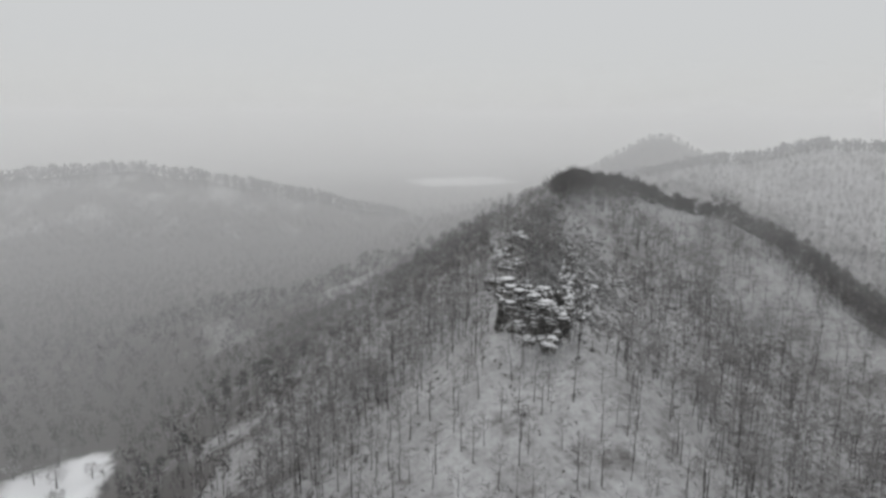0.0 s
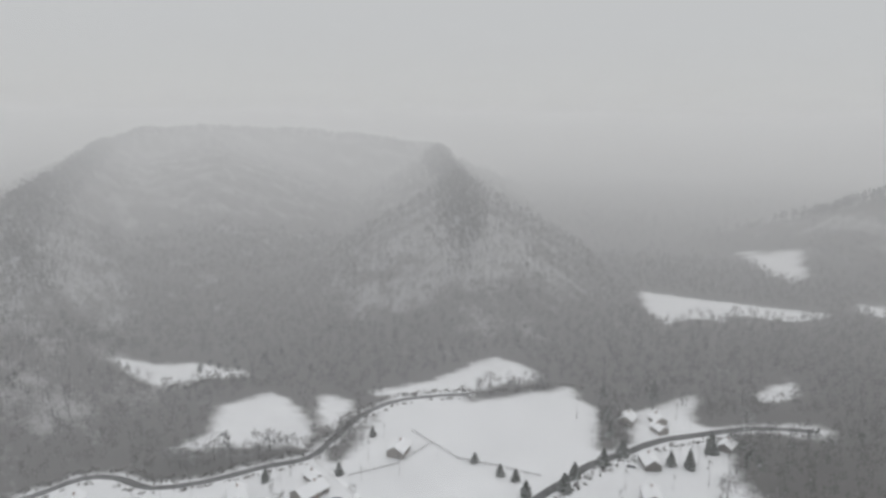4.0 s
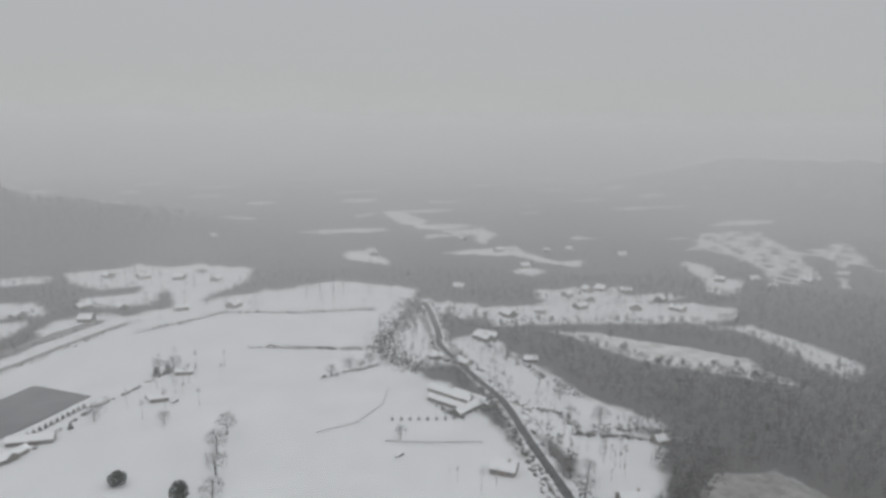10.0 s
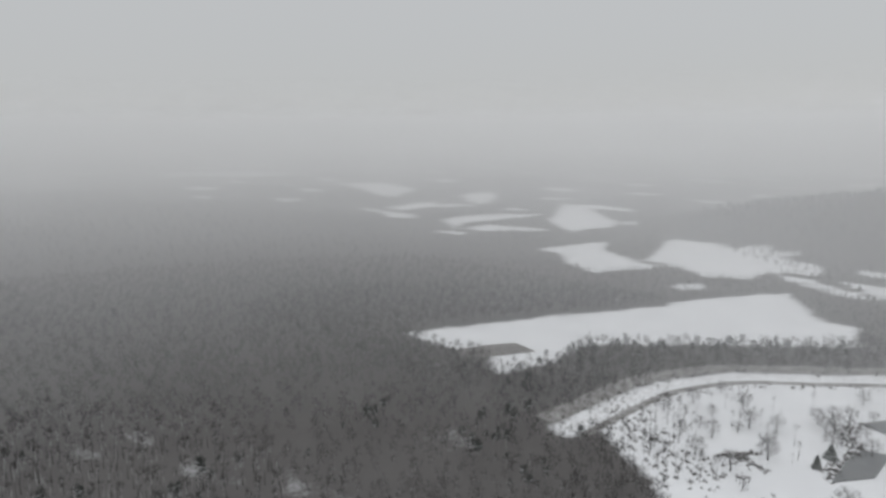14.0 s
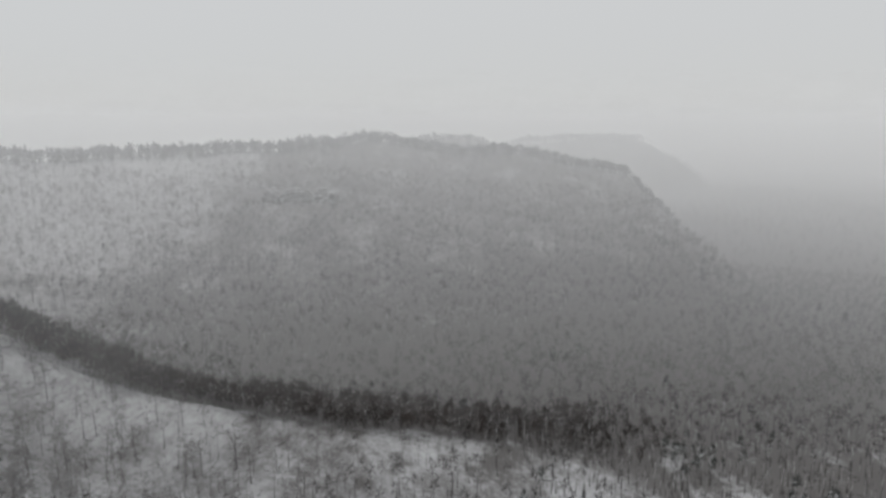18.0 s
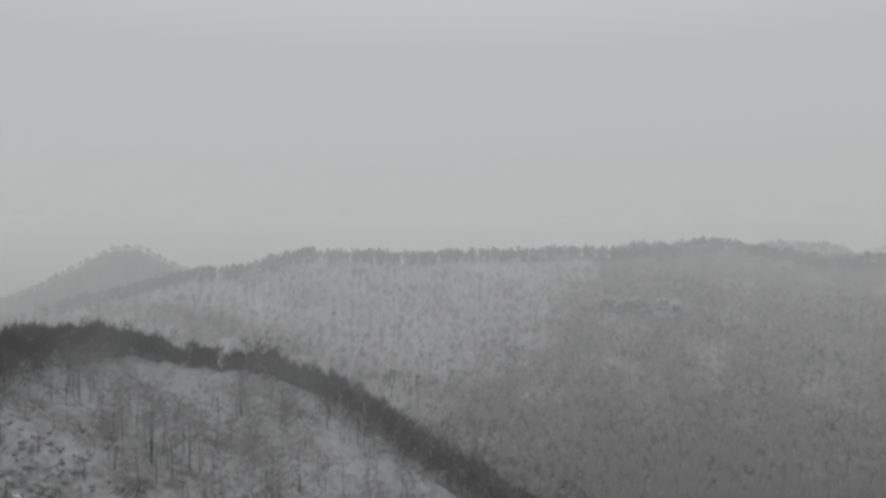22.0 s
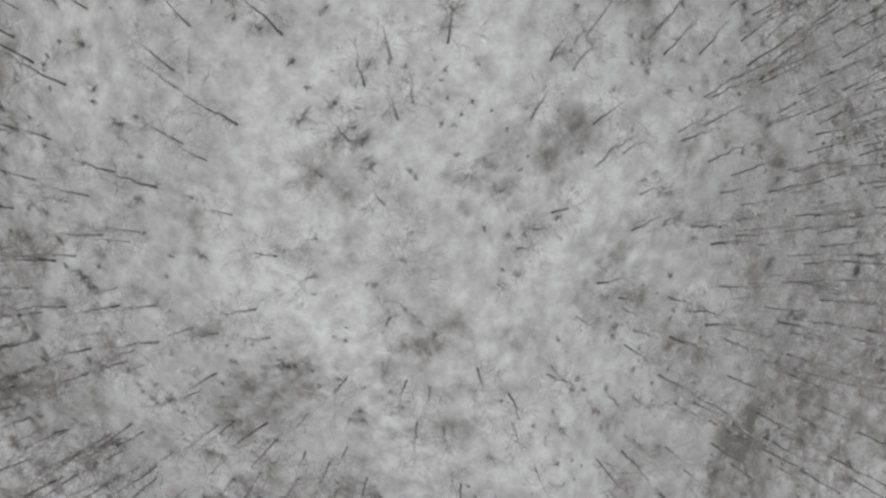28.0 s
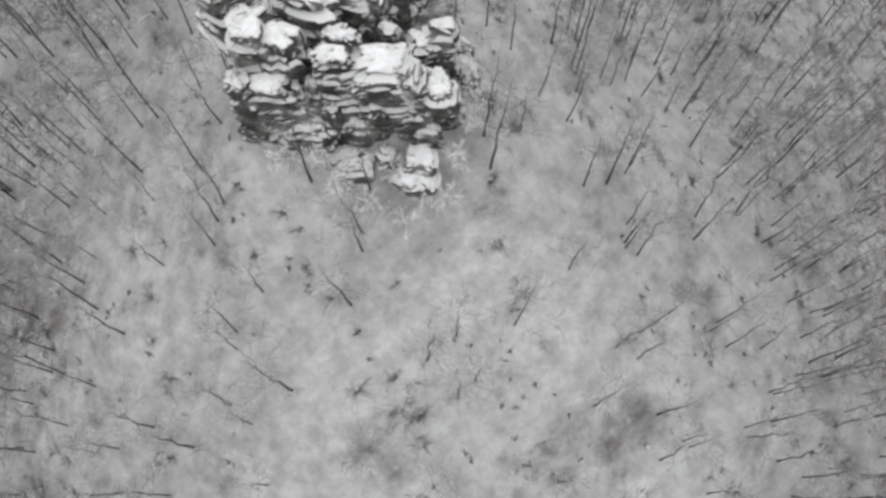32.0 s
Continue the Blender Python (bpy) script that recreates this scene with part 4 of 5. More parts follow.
scatter_mesh("scattered_pines", PINES, x, y, rng.uniform(0.6, 1.15, len(x)), FAR_PINE, "dark evergreen pines standing among bare woods", "woods", rng, 0.3, bark=FAR_BARK)


FINE = [bare_tree(s, 9, 3, 9, 14.0, 0.13, 0.06, 6) for s in range(8)]


def single_tree(k, x, y, s, label, group):
    (tv, tf), (cv, cf) = FINE[k % len(FINE)]
    root = anchor("bare_tree", label, "tree", group)
    if k < len(NEAR):
        trunk_mesh = mesh_ob("trunk", tv.tolist(), tf, BARK, root).data
        crown_mesh = mesh_ob("crown", cv.tolist(), cf, TWIG, root).data
        SINGLE[k] = (trunk_mesh, crown_mesh)
    else:
        for nm, me in zip(("trunk", "crown"), SINGLE[k % len(NEAR)]):
            new(nm, me).parent = root
    root.matrix_world = pose(x, y, float(height(x, y)) - 0.15, 0, 0, (k * 137) % 360) @ Matrix.Scale(s, 4)
    return root


SINGLE = {}
for k, (px, py) in enumerate(zip(sx, sy)):
    single_tree(k, float(px), float(py), 0.7 + 0.45 * ((k * 61) % 100) / 100, "slender leafless tree with snowy twigs on the steep slope", "trees on the spur")

# ---- the rock outcrop on the spur ----
def boulder(seed, w, d, h, m=20):
    """A weathered block of bedded sandstone: ledges, undercut joints, cracks and a broken outline."""
    r = np.random.default_rng(seed)
    rows = max(7, int((h + 1.2) / (0.3 if m > 30 else 0.42)))
    verts, faces = [], []
    power = r.uniform(0.5, 0.85)
    cuts = r.uniform(0, math.tau, 4)
    depth = r.uniform(0.1, 0.32, 4)
    inset = r.uniform(-0.16, 0.16, 40)
    drift = r.normal(0, 0.035, (40, 2)).cumsum(0)
    thick = r.uniform(0.5, 1.1)
    o = Vector(r.uniform(-50, 50, 3))

    def at(a, z):
        bed = (z + 0.35 * noise.noise(Vector((math.cos(a) * 2, math.sin(a) * 2, z * 0.3)) + o)) / thick
        k = int(bed + 20) % 40
        joint = -0.09 if bed - math.floor(bed) < 0.2 else 0.0
        up = max(0.0, (z / h - 0.55) / 0.45) if h > 0 else 0.0
        q = 1 - 0.22 * min(up, 1.1) ** 2 + inset[k] * 0.55 + joint - 0.2 * max(z, 0) / (h + 1) + 0.22 * noise.noise(Vector((math.cos(a) * 1.6, math.sin(a) * 1.6, z * 0.25)) + o * 2)
        for c, e in zip(cuts, depth):
            q -= e * max(0, 1 - abs((a - c + math.pi) % math.tau - math.pi) / 0.22)
        q += 0.06 * noise.noise(Vector((math.cos(a) * 6, math.sin(a) * 6, z * 1.6)) + o)
        c, s2 = math.cos(a), math.sin(a)
        ux, uy = math.copysign(abs(c) ** power, c), math.copysign(abs(s2) ** power, s2)
        return drift[k][0] * w + ux * w / 2 * q, drift[k][1] * d + uy * d / 2 * q

    for k in range(rows + 1):
        z = -1.2 + (h + 1.2) * k / rows
        for j in range(m):
            a = math.tau * (j + 0.5 * (k % 2)) / m
            px, py = at(a, z)
            verts.append((px, py, z + 0.16 * noise.noise(Vector((px, py, z)) * 0.9 + o)))
        if k:
            b = k * m
            faces += [(b - m + j, b - m + (j + 1) % m, b + (j + 1) % m, b + j) for j in range(m)]
    last = rows * m
    for q, up in ((0.86, 0.14), (0.68, 0.26), (0.48, 0.36), (0.28, 0.42)):
        base = len(verts)
        for j in range(m):
            px, py, pz = verts[rows * m + j]
            px, py = px * q, py * q
            verts.append((px, py, h + up + 0.42 * noise.noise(Vector((px, py, 0)) * 0.7 + o) + 0.2 * noise.noise(Vector((px, py, 3)) * 2.1 + o)))
        faces += [(last + j, last + (j + 1) % m, base + (j + 1) % m, base + j) for j in range(m)]
        last = base
    faces.append(tuple(last + j for j in range(m)))
    return verts, faces


outcrop = anchor("rock_outcrop", "layered grey sandstone crag capped with snow on the ridge spur", "rock")
outcrop.location = (77, 200, float(height(77, 200)))
BLOCKS = [  # x, y, width, depth, top, turn
    (80.0, 198.8, 10.0, 6.4, 89.5, 53), (82.4, 196.8, 5.5, 4.6, 86.0, 45), (81.6, 195.4, 4.8, 3.0, 83.5, 60), (78.6, 196.4, 6.5, 3.4, 84.2, 50), (77.4, 195.8, 5.5, 3.2, 81.0, 46), (74.6, 197.4, 4.6, 3.0, 80.8, 55),
    (71.7, 202.0, 5.4, 3.2, 91, 53), (73.8, 200.8, 3.2, 2.4, 90, 60), (67.4, 204.5, 6.6, 4.2, 88.5, 50), (66.8, 203.4, 6.2, 3.6, 85.5, 55), (67.6, 202.4, 5.8, 3.2, 82.5, 50), (70.4, 201.8, 3.2, 2.6, 87.5, 40),
    (65.9, 209.2, 5.6, 6.2, 93, 50), (64.6, 207.2, 3.8, 3.2, 89, 35), (63.4, 208.6, 3.6, 3.2, 85, 30), (69.2, 206.8, 5.8, 4.6, 92, 55),
    (69.2, 200.5, 4.2, 3.0, 83, 53), (72.4, 198.8, 4.2, 2.4, 82.5, 50), (70.9, 199.6, 2.6, 2.4, 84.5, 30), (74.2, 198.2, 2.8, 2.6, 85, 60),
    (75.9, 193.6, 4.4, 4.0, 79.5, 50), (76.2, 193.8, 5.2, 4.6, 77.8, 45), (71.0, 197.0, 4.4, 4.0, 78.5, 40), (70.6, 196.6, 4.6, 4.0, 76.6, 50), (73.6, 196.2, 2.6, 2.4, 78.6, 20),
    (73.4, 207.4, 9, 5, 92.5, 30), (80.6, 207.4, 7, 5, 92, 40), (69.0, 213, 8, 6, 94.5, 20), (74.5, 203.8, 5, 3.2, 90.8, 50), (83.4, 200.8, 5, 4, 86.5, 60)]
SHRUBS = [(66.2, 199.4), (72.8, 193.8), (71.4, 189.0), (85.6, 194.6), (77.6, 188.2), (67.6, 195.8), (75.0, 190.2), (79.8, 191.0), (63.8, 201.8), (83.2, 192.6), (69.4, 192.4), (87.2, 197.6)]


def snow_cap(seed, v, h, m):
    """Snow lying on a block's top: a soft domed sheet that hangs over the edge in uneven lobes."""
    rows = max(7, int((h + 1.2) / (0.3 if m > 30 else 0.42)))
    ring = v[rows * m:rows * m + m]
    o = Vector((seed * 0.37, seed * 0.11, 0))
    cx, cy = sum(p[0] for p in ring) / m, sum(p[1] for p in ring) / m
    verts, faces = [], []
    for k, (q, up) in enumerate(((0.94, -0.1), (0.98, 0.04), (0.93, 0.15), (0.78, 0.22), (0.55, 0.27), (0.3, 0.3), (0.1, 0.31))):
        for px, py, pz in ring:
            lobe = noise.noise(Vector((px, py, 0)) * 0.9 + o)
            hang = -0.6 * max(0.0, lobe) if k < 2 else 0.0
            x, y = cx + (px - cx) * q * (1 + 0.16 * lobe), cy + (py - cy) * q * (1 + 0.16 * lobe)
            verts.append((x, y, h + up + hang + (0.2 * noise.noise(Vector((x, y, 2)) * 0.6 + o) + 0.1 * noise.noise(Vector((x, y, 5)) * 1.8 + o) if k > 1 else 0)))
        if k:
            b = k * m
            faces += [(b - m + j, b - m + (j + 1) % m, b + (j + 1) % m, b + j) for j in range(m)]
    faces.append(tuple(6 * m + j for j in range(m)))
    return tagged(mesh_ob("snow_cap", verts, faces, CAP_SNOW, smooth=True), "soft white snow lying on the rock")


def lay_block(seed, x, y, w, d, top, turn):
    z0 = float(height(x, y))
    h = max(top - z0, 0.8)
    v, f = boulder(seed, w, d, h, 36 if seed < 560 else 20)
    ob = mesh_ob("boulder", v, f, ROCK, outcrop)
    ob.matrix_world = pose(x, y, z0, 0, 0, turn)
    ob.matrix_parent_inverse = Matrix.Translation(-outcrop.location)
    if w > 4.3 and seed < 560:
        snow_cap(seed, v, h, 36 if seed < 560 else 20).parent = ob


for k, (bx, by, w, d, top, turn) in enumerate(BLOCKS):
    lay_block(500 + k, bx, by, w, d, top, turn - 90)
rk = np.random.default_rng(77)
for k in range(16):
    front = rk.uniform(5, 17)
    across = rk.uniform(-1 - 0.62 * front, 1.0 + 0.2 * front)
    bx, by = 76 + 0.794 * across + 0.607 * front, 193 - 0.607 * across + 0.794 * front
    w = rk.uniform(2.0, 5.0)
    lay_block(640 + k, bx, by, w, w * rk.uniform(0.5, 0.8), min(77.5 + 0.95 * front + rk.uniform(-1.5, 1.0), 91.5), -40 + rk.normal(0, 20))
for k in range(12):
    front = rk.uniform(2.5, 10)
    across = rk.uniform(-2.5 - 0.75 * front, 1.0 + 0.1 * front)
    bx, by = 76 + 0.794 * across + 0.607 * front, 193 - 0.607 * across + 0.794 * front
    w = rk.uniform(1.5, 3.6)
    lay_block(860 + k, bx, by, w, w * rk.uniform(0.5, 0.85), 76.3 + 0.75 * front + rk.uniform(-1.0, 1.0), -40 + rk.normal(0, 18))
# the broken rim along the spur's east side: pale tops over dark undercut faces
RIM = [(85, 206), (89.5, 213.5), (93, 221), (98, 231), (103, 245), (110, 262), (118, 280)]
for k in range(46):
    t = rk.uniform(0, 1) * 5.99
    j = int(t)
    bx = RIM[j][0] + (RIM[j + 1][0] - RIM[j][0]) * (t - j) + rk.normal(0, 1.3)
    by = RIM[j][1] + (RIM[j + 1][1] - RIM[j][1]) * (t - j) + rk.normal(0, 1.0)
    w = rk.uniform(2.4, 5.5)
    lay_block(960 + k, bx, by, w, w * rk.uniform(0.55, 0.9), float(height(bx - 3.5, by)) + rk.uniform(-0.4, 1.4), 65 + rk.normal(0, 22))
FLANK = [(86, 200), (93, 210), (101, 224), (113, 244)]
for k in range(26):
    t = rk.uniform(0, 1) * 2.99
    j = int(t)
    bx = FLANK[j][0] + (FLANK[j + 1][0] - FLANK[j][0]) * (t - j) + rk.normal(0, 1.8)
    by = FLANK[j][1] + (FLANK[j + 1][1] - FLANK[j][1]) * (t - j) + rk.normal(0, 1.8)
    w = rk.uniform(2.8, 6.0)
    lay_block(1060 + k, bx, by, w, w * rk.uniform(0.5, 0.8), float(height(bx, by)) + rk.uniform(0.2, 1.9), 60 + rk.normal(0, 22))
SPINE = [(77, 205), (80, 225), (92, 252), (106, 296), (118, 318)]
for k in range(60):
    t = rk.uniform(0, 1) ** 1.2 * 3.99
    j = int(t)
    sx0, sy0 = SPINE[j][0] + (SPINE[j + 1][0] - SPINE[j][0]) * (t - j), SPINE[j][1] + (SPINE[j + 1][1] - SPINE[j][1]) * (t - j)
    side = rk.choice((-1, -1, 1)) * abs(rk.normal(7, 4))
    if (sy0 < 216 and abs(side) > 7) or (sy0 < 250 and k % 2):
        continue
    bx, by = sx0 + side, sy0 + rk.uniform(-4, 4)
    w = rk.uniform(3.0, 9.5)
    lay_block(700 + k, bx, by, w, w * rk.uniform(0.45, 0.75), float(height(bx, by)) + rk.uniform(0.5, 2.6) + (1.6 if k % 5 == 0 else 0), 75 + rk.normal(0, 25))
# frosted brush and saplings tangled over the rocks of the spine, dark undergrowth in patches on the spur
def brush(seed, blades, r0):
    r = np.random.default_rng(seed)
    v, f = [], []
    for _ in range(blades):
        d = r.normal(size=3)
        d[2] = abs(d[2]) * 0.8 + 0.1
        d /= np.linalg.norm(d)
        blade(v, f, d * 0.25, d * r0 * r.uniform(0.55, 1.15) * (1, 1, 0.8), 0.3 * r.uniform(0.6, 1.4), r)
    return np.array(v), f


THICKET = [brush(860 + s, 30, 1.8) for s in range(6)]
ux, uy = along([(82, 211), (87, 225), (96, 250), (109, 296), (119, 318)], 5.5, 0.075, rk)
scatter_mesh("spine_brush", THICKET, ux, uy, rk.uniform(0.6, 1.3, len(ux)), FROST_BRUSH, "frosted grey brush tangled over the rocks", "brush", rk, -1.9)
ux, uy = along([(97, 213), (113, 240), (130, 275), (132, 302)], 7.5, 0.11, rk)
scatter_mesh("slope_brush", THICKET, ux, uy, rk.uniform(0.5, 1.15, len(ux)), FROST_BRUSH, "frosted grey brush on the open slope by the crag", "brush", rk, 0.2)
ux, uy = grid(-60, 215, 30, 275, 2.6, rk, 1.2)
thick = waves(ux, uy, 21, 81) * 0.55 + waves(ux, uy, 8, 82) * 0.5 + 0.45 * np.clip((ux - 95) / 50, 0, 1) + 0.3 * np.clip((34 - ux) / 40, 0, 1) + 0.25 * np.clip((110 - uy) / 50, 0, 1)
uk = (thick > 0.47 + 0.2 * rk.uniform(-1, 1, len(ux))) & ~rocky(ux, uy) & ~bare_flank(ux, uy)
scatter_mesh("thicket", THICKET, ux[uk], uy[uk], rk.uniform(0.5, 1.0, uk.sum()), UNDERGROWTH, "dark patches of leafless thicket on the snowy spur", "brush", rk, 0.2, wide=1.6)
# frosted shrubs at the foot of the crag
FROST = mat("frosted_twigs", (0.7, 0.7, 0.705), 0.9, (0.5, 0.497, 0.495), 1.2)
for k, (bx, by) in enumerate(SHRUBS):
    shrub = anchor("bare_shrub", "pale frosted leafless shrub at the foot of the crag", "shrub", "shrubs by the crag")
    (tv, tf), (cv, cf) = bare_tree(1200 + k, 11, 4, 4, 4.8, 0.09, 0.035)
    mesh_ob("stem", tv.tolist(), tf, FROST, shrub)
    mesh_ob("crown", cv.tolist(), cf, FROST, shrub)
    shrub.matrix_world = pose(bx, by, float(height(bx, by)) - 0.1, 8, 6, k * 50) @ Matrix.Diagonal((1.5, 1.5, 0.9, 1))
# the ledge of rock on the far mountain
cliff = anchor("rock_ledge", "snow-dusted grey rock ledge on the far wooded mountain", "rock")
cliff.location = (656, 316, float(height(656, 316)))
for k in range(16):
    bx, by = 669 + rk.uniform(-4, 4) - k * 1.7, 286 + k * 3.8
    z0 = float(height(bx, by))
    v, f = boulder(900 + k, rk.uniform(7, 14), rk.uniform(5, 8), rk.uniform(8, 15))
    ob = mesh_ob("boulder", v, f, ROCK, cliff)
    ob.matrix_world = pose(bx, by, z0, 0, 0, 115)
    ob.matrix_parent_inverse = Matrix.Translation(-cliff.location)


# ---- farms and houses ----
def house(x, y, turn, w, l, h, label, chimney=True, windows=3, category="house", group=""):
    root = anchor(category.replace(" ", "_"), label, category, group)
    rise = w * 0.32
    bm = bmesh.new()
    pts = [(-w / 2, 0), (w / 2, 0), (w / 2, h), (0, h + rise), (-w / 2, h)]
    a = [bm.verts.new((px, -l / 2, pz - (0.5 if pz == 0 else 0))) for px, pz in pts]
    b = [bm.verts.new((px, l / 2, pz - (0.5 if pz == 0 else 0))) for px, pz in pts]
    bm.faces.new(a[::-1])
    bm.faces.new(b)
    for k in range(5):
        bm.faces.new((a[k - 1], a[k], b[k], b[k - 1]))
    bmesh.ops.recalc_face_normals(bm, faces=bm.faces[:])
    part("wall", bm, SIDING, root)
    for s in (-1, 1):
        bm = bmesh.new()
        e = 0.5
        slope = rise / (w / 2)
        lo, hi = (s * (w / 2 + e), h - e * slope), (0, h + rise)
        vs = []
        for yy in (-l / 2 - e, l / 2 + e):
            vs.append([bm.verts.new((px, yy, pz + dz)) for px, pz, dz in ((lo[0], lo[1], 0.04), (hi[0], hi[1], 0.04), (hi[0], hi[1], 0.3), (lo[0], lo[1], 0.26))])
        bm.faces.new(vs[0])
        bm.faces.new(vs[1][::-1])
        for k in range(4):
            bm.faces.new((vs[0][k - 1], vs[1][k - 1], vs[1][k], vs[0][k]))
        bmesh.ops.recalc_face_normals(bm, faces=bm.faces[:])
        part("roof", bm, ROOF_SNOW, root, "snow-covered roof slope")
    if chimney:
        bm = bmesh.new()
        box(bm, -0.4, 0.4, l * 0.2 - 0.4, l * 0.2 + 0.4, h + rise * 0.4, h + rise + 0.9, 0.05)
        part("chimney", bm, BRICK, root)
    for s in (-1, 1):
        for k in range(windows):
            yy = (k - (windows - 1) / 2) * l / (windows + 0.3)
            if s == 1 and k == windows // 2:
                bm = bmesh.new()
                box(bm, w / 2 - 0.02, w / 2 + 0.06, yy - 0.5, yy + 0.5, -0.1, 2.0)
                part("door", bm, BRICK, root)
                continue
            bm = bmesh.new()
            x0, x1 = sorted((s * (w / 2 - 0.02), s * (w / 2 + 0.05)))
            box(bm, x0, x1, yy - 0.65, yy + 0.65, 0.9, 2.2)
            frame_ob = part("window", bm, TRACK, root)
            bm = bmesh.new()
            x0, x1 = sorted((s * (w / 2 + 0.04), s * (w / 2 + 0.07)))
            box(bm, x0, x1, yy - 0.55, yy + 0.55, 1.0, 2.1)
            part("pane", bm, GLASS, frame_ob)
    root.matrix_world = pose(x, y, float(height(x, y)), 0, 0, turn)
    return root


FARMS = [(-285, 4, 75, 9, 17), (-258, 60, 80, 9, 19), (-248, 86, 20, 11, 18), (-262, 134, 40, 10, 14), (-259, 92, 100, 7, 11), (-232, 249, 30, 9, 13), (-224, 262, 70, 8, 11),
         (-273, -48, 60, 6, 9), (-276, -28, 30, 6, 10), (-195, 224, 60, 9, 15), (-175, 203, 50, 9, 15), (-188, 268, 20, 8, 12), (-216, 254, 80, 7, 10), (-173, -210, 40, 11, 15),
         (-204, -163, 70, 10, 16), (-281, -379, 30, 10, 22), (-276, -322, 60, 8, 12), (-259, -196, 80, 8, 12), (-234, -339, 20, 8, 14), (-224, -357, 60, 8, 12),
         (30, -243, 50, 7, 10), (-53, -368, 80, 6, 13), (-73, -404, 70, 7, 14), (-275, -376, 10, 9, 20)]
for hx, hy, turn, w, l in FARMS:
    house(hx, hy, turn, w * 0.76, l * 0.74, 2.7 if w > 8 else 2.3, "weathered farmhouse with a snow-covered gable roof", windows=3 if l > 12 else 2, group="valley houses")
for hx, hy, turn, w, l in ((22, -336, 35, 6, 24), (8, -344, 75, 6, 20), (16, -330, 130, 5, 15), (-198, -296, 20, 6, 30), (-206, -284, 20, 6, 28), (-196, -275, 110, 6, 22), (-190, -287, 20, 5, 24)):
    house(hx, hy, turn, w, l, 2.3, "long low farm shed with snow on its roof", chimney=False, windows=4, category="farm shed", group="farm sheds")
VILLAGE = [(-501, -756), (-512, -812), (-466, -575), (-551, -637), (-584, -632), (-612, -569), (-498, -668), (-426, -427), (-465, -452), (-479, -435), (-483, -395), (-346, -711),
           (-601, -422), (-635, -407), (-622, -376), (-684, -377), (15, -593), (40, -610), (-30, -600), (-60, -585), (-345, -519), (-100, -560), (-140, -550), (-330, -420), (-360, -415), (-400, -410), (-440, -385), (-470, -365), (-120, -680), (-90, -700), (-150, -660), (-60, -720), (-30, -560), (-420, -450), (-450, -455)]
for k, (hx, hy) in enumerate(VILLAGE):
    house(hx, hy, (k * 47) % 180, 7.5 + k % 3, 10 + k % 4, 2.8, "distant village house with a snow-covered roof", windows=2, group="village houses")


def car(x, y, turn, label):
    root = anchor("parked_car", label, "car", "parked cars")
    bm = bmesh.new()
    side = [(-2.2, 0.35), (2.2, 0.35), (2.25, 0.85), (1.2, 0.98), (0.6, 1.45), (-1.3, 1.48), (-2.0, 1.0), (-2.25, 0.9)]
    a = [bm.verts.new((px, -0.88 + (0.15 if pz > 1.2 else 0), pz)) for px, pz in side]
    b = [bm.verts.new((px, 0.88 - (0.15 if pz > 1.2 else 0), pz)) for px, pz in side]
    bm.faces.new(a)
    bm.faces.new(b[::-1])
    for k in range(len(side)):
        bm.faces.new((a[k - 1], b[k - 1], b[k], a[k]))
    bmesh.ops.recalc_face_normals(bm, faces=bm.faces[:])
    part("body", bm, PAINT, root)
    for wx in (-1.4, 1.4):
        for wy in (-0.8, 0.8):
            bm = bmesh.new()
            bmesh.ops.create_cone(bm, cap_ends=True, segments=14, radius1=0.33, radius2=0.33, depth=0.22, matrix=pose(wx, wy, 0.33, 90))
            part("wheel", bm, RUBBER, root)
    root.matrix_world = pose(x, y, float(height(x, y)) + 0.02, 0, 0, turn)


for cx, cy, turn in ((-139, -246, 20), (-279, 12, 60), (-252, 70, 10), (-198, 216, 40), (-240, 94, 80), (-60, -362, 30), (-48, -375, 100)):
    car(cx, cy, turn, "dark parked car with snow on its roof")


def fence(line, label):
    root = anchor("field_fence", label, "fence")
    root.location = (*line[0], 0)
    bm = bmesh.new()
    box(bm, -0.09, 0.09, -0.09, 0.09, -0.5, 1.35, 0.02)
    first = part("post", bm, BARK, root)
    posts, todo = [], []
    for (x0, y0), (x1, y1) in zip(line, line[1:]):
        steps = max(1, int(math.hypot(x1 - x0, y1 - y0) / 5))
        todo += [(x0 + (x1 - x0) * k / steps, y0 + (y1 - y0) * k / steps) for k in range(steps)]
    todo.append(line[-1])
    for k, (px, py) in enumerate(todo):
        ob = first if k == 0 else new("post", first.data)
        ob.parent = root
        ob.location = (px - line[0][0], py - line[0][1], float(height(px, py)))
    for z in (0.55, 1.05):
        verts, faces = [], []
        for k, (px, py) in enumerate(todo):
            q = float(height(px, py)) + z
            a, b = todo[max(k - 1, 0)], todo[min(k + 1, len(todo) - 1)]
            dd = math.hypot(b[0] - a[0], b[1] - a[1]) or 1
            ox, oy = (a[1] - b[1]) / dd * 0.05, (b[0] - a[0]) / dd * 0.05
            lx, ly = px - line[0][0], py - line[0][1]
            verts += [(lx + ox, ly + oy, q - 0.07), (lx + ox, ly + oy, q + 0.07), (lx - ox, ly - oy, q + 0.07), (lx - ox, ly - oy, q - 0.07)]
            if k:
                i0 = 4 * k
                faces += [(i0 - 4 + j, i0 - 4 + (j + 1) % 4, i0 + (j + 1) % 4, i0 + j) for j in range(4)]
        mesh_ob("rail", verts, faces, BARK, root)


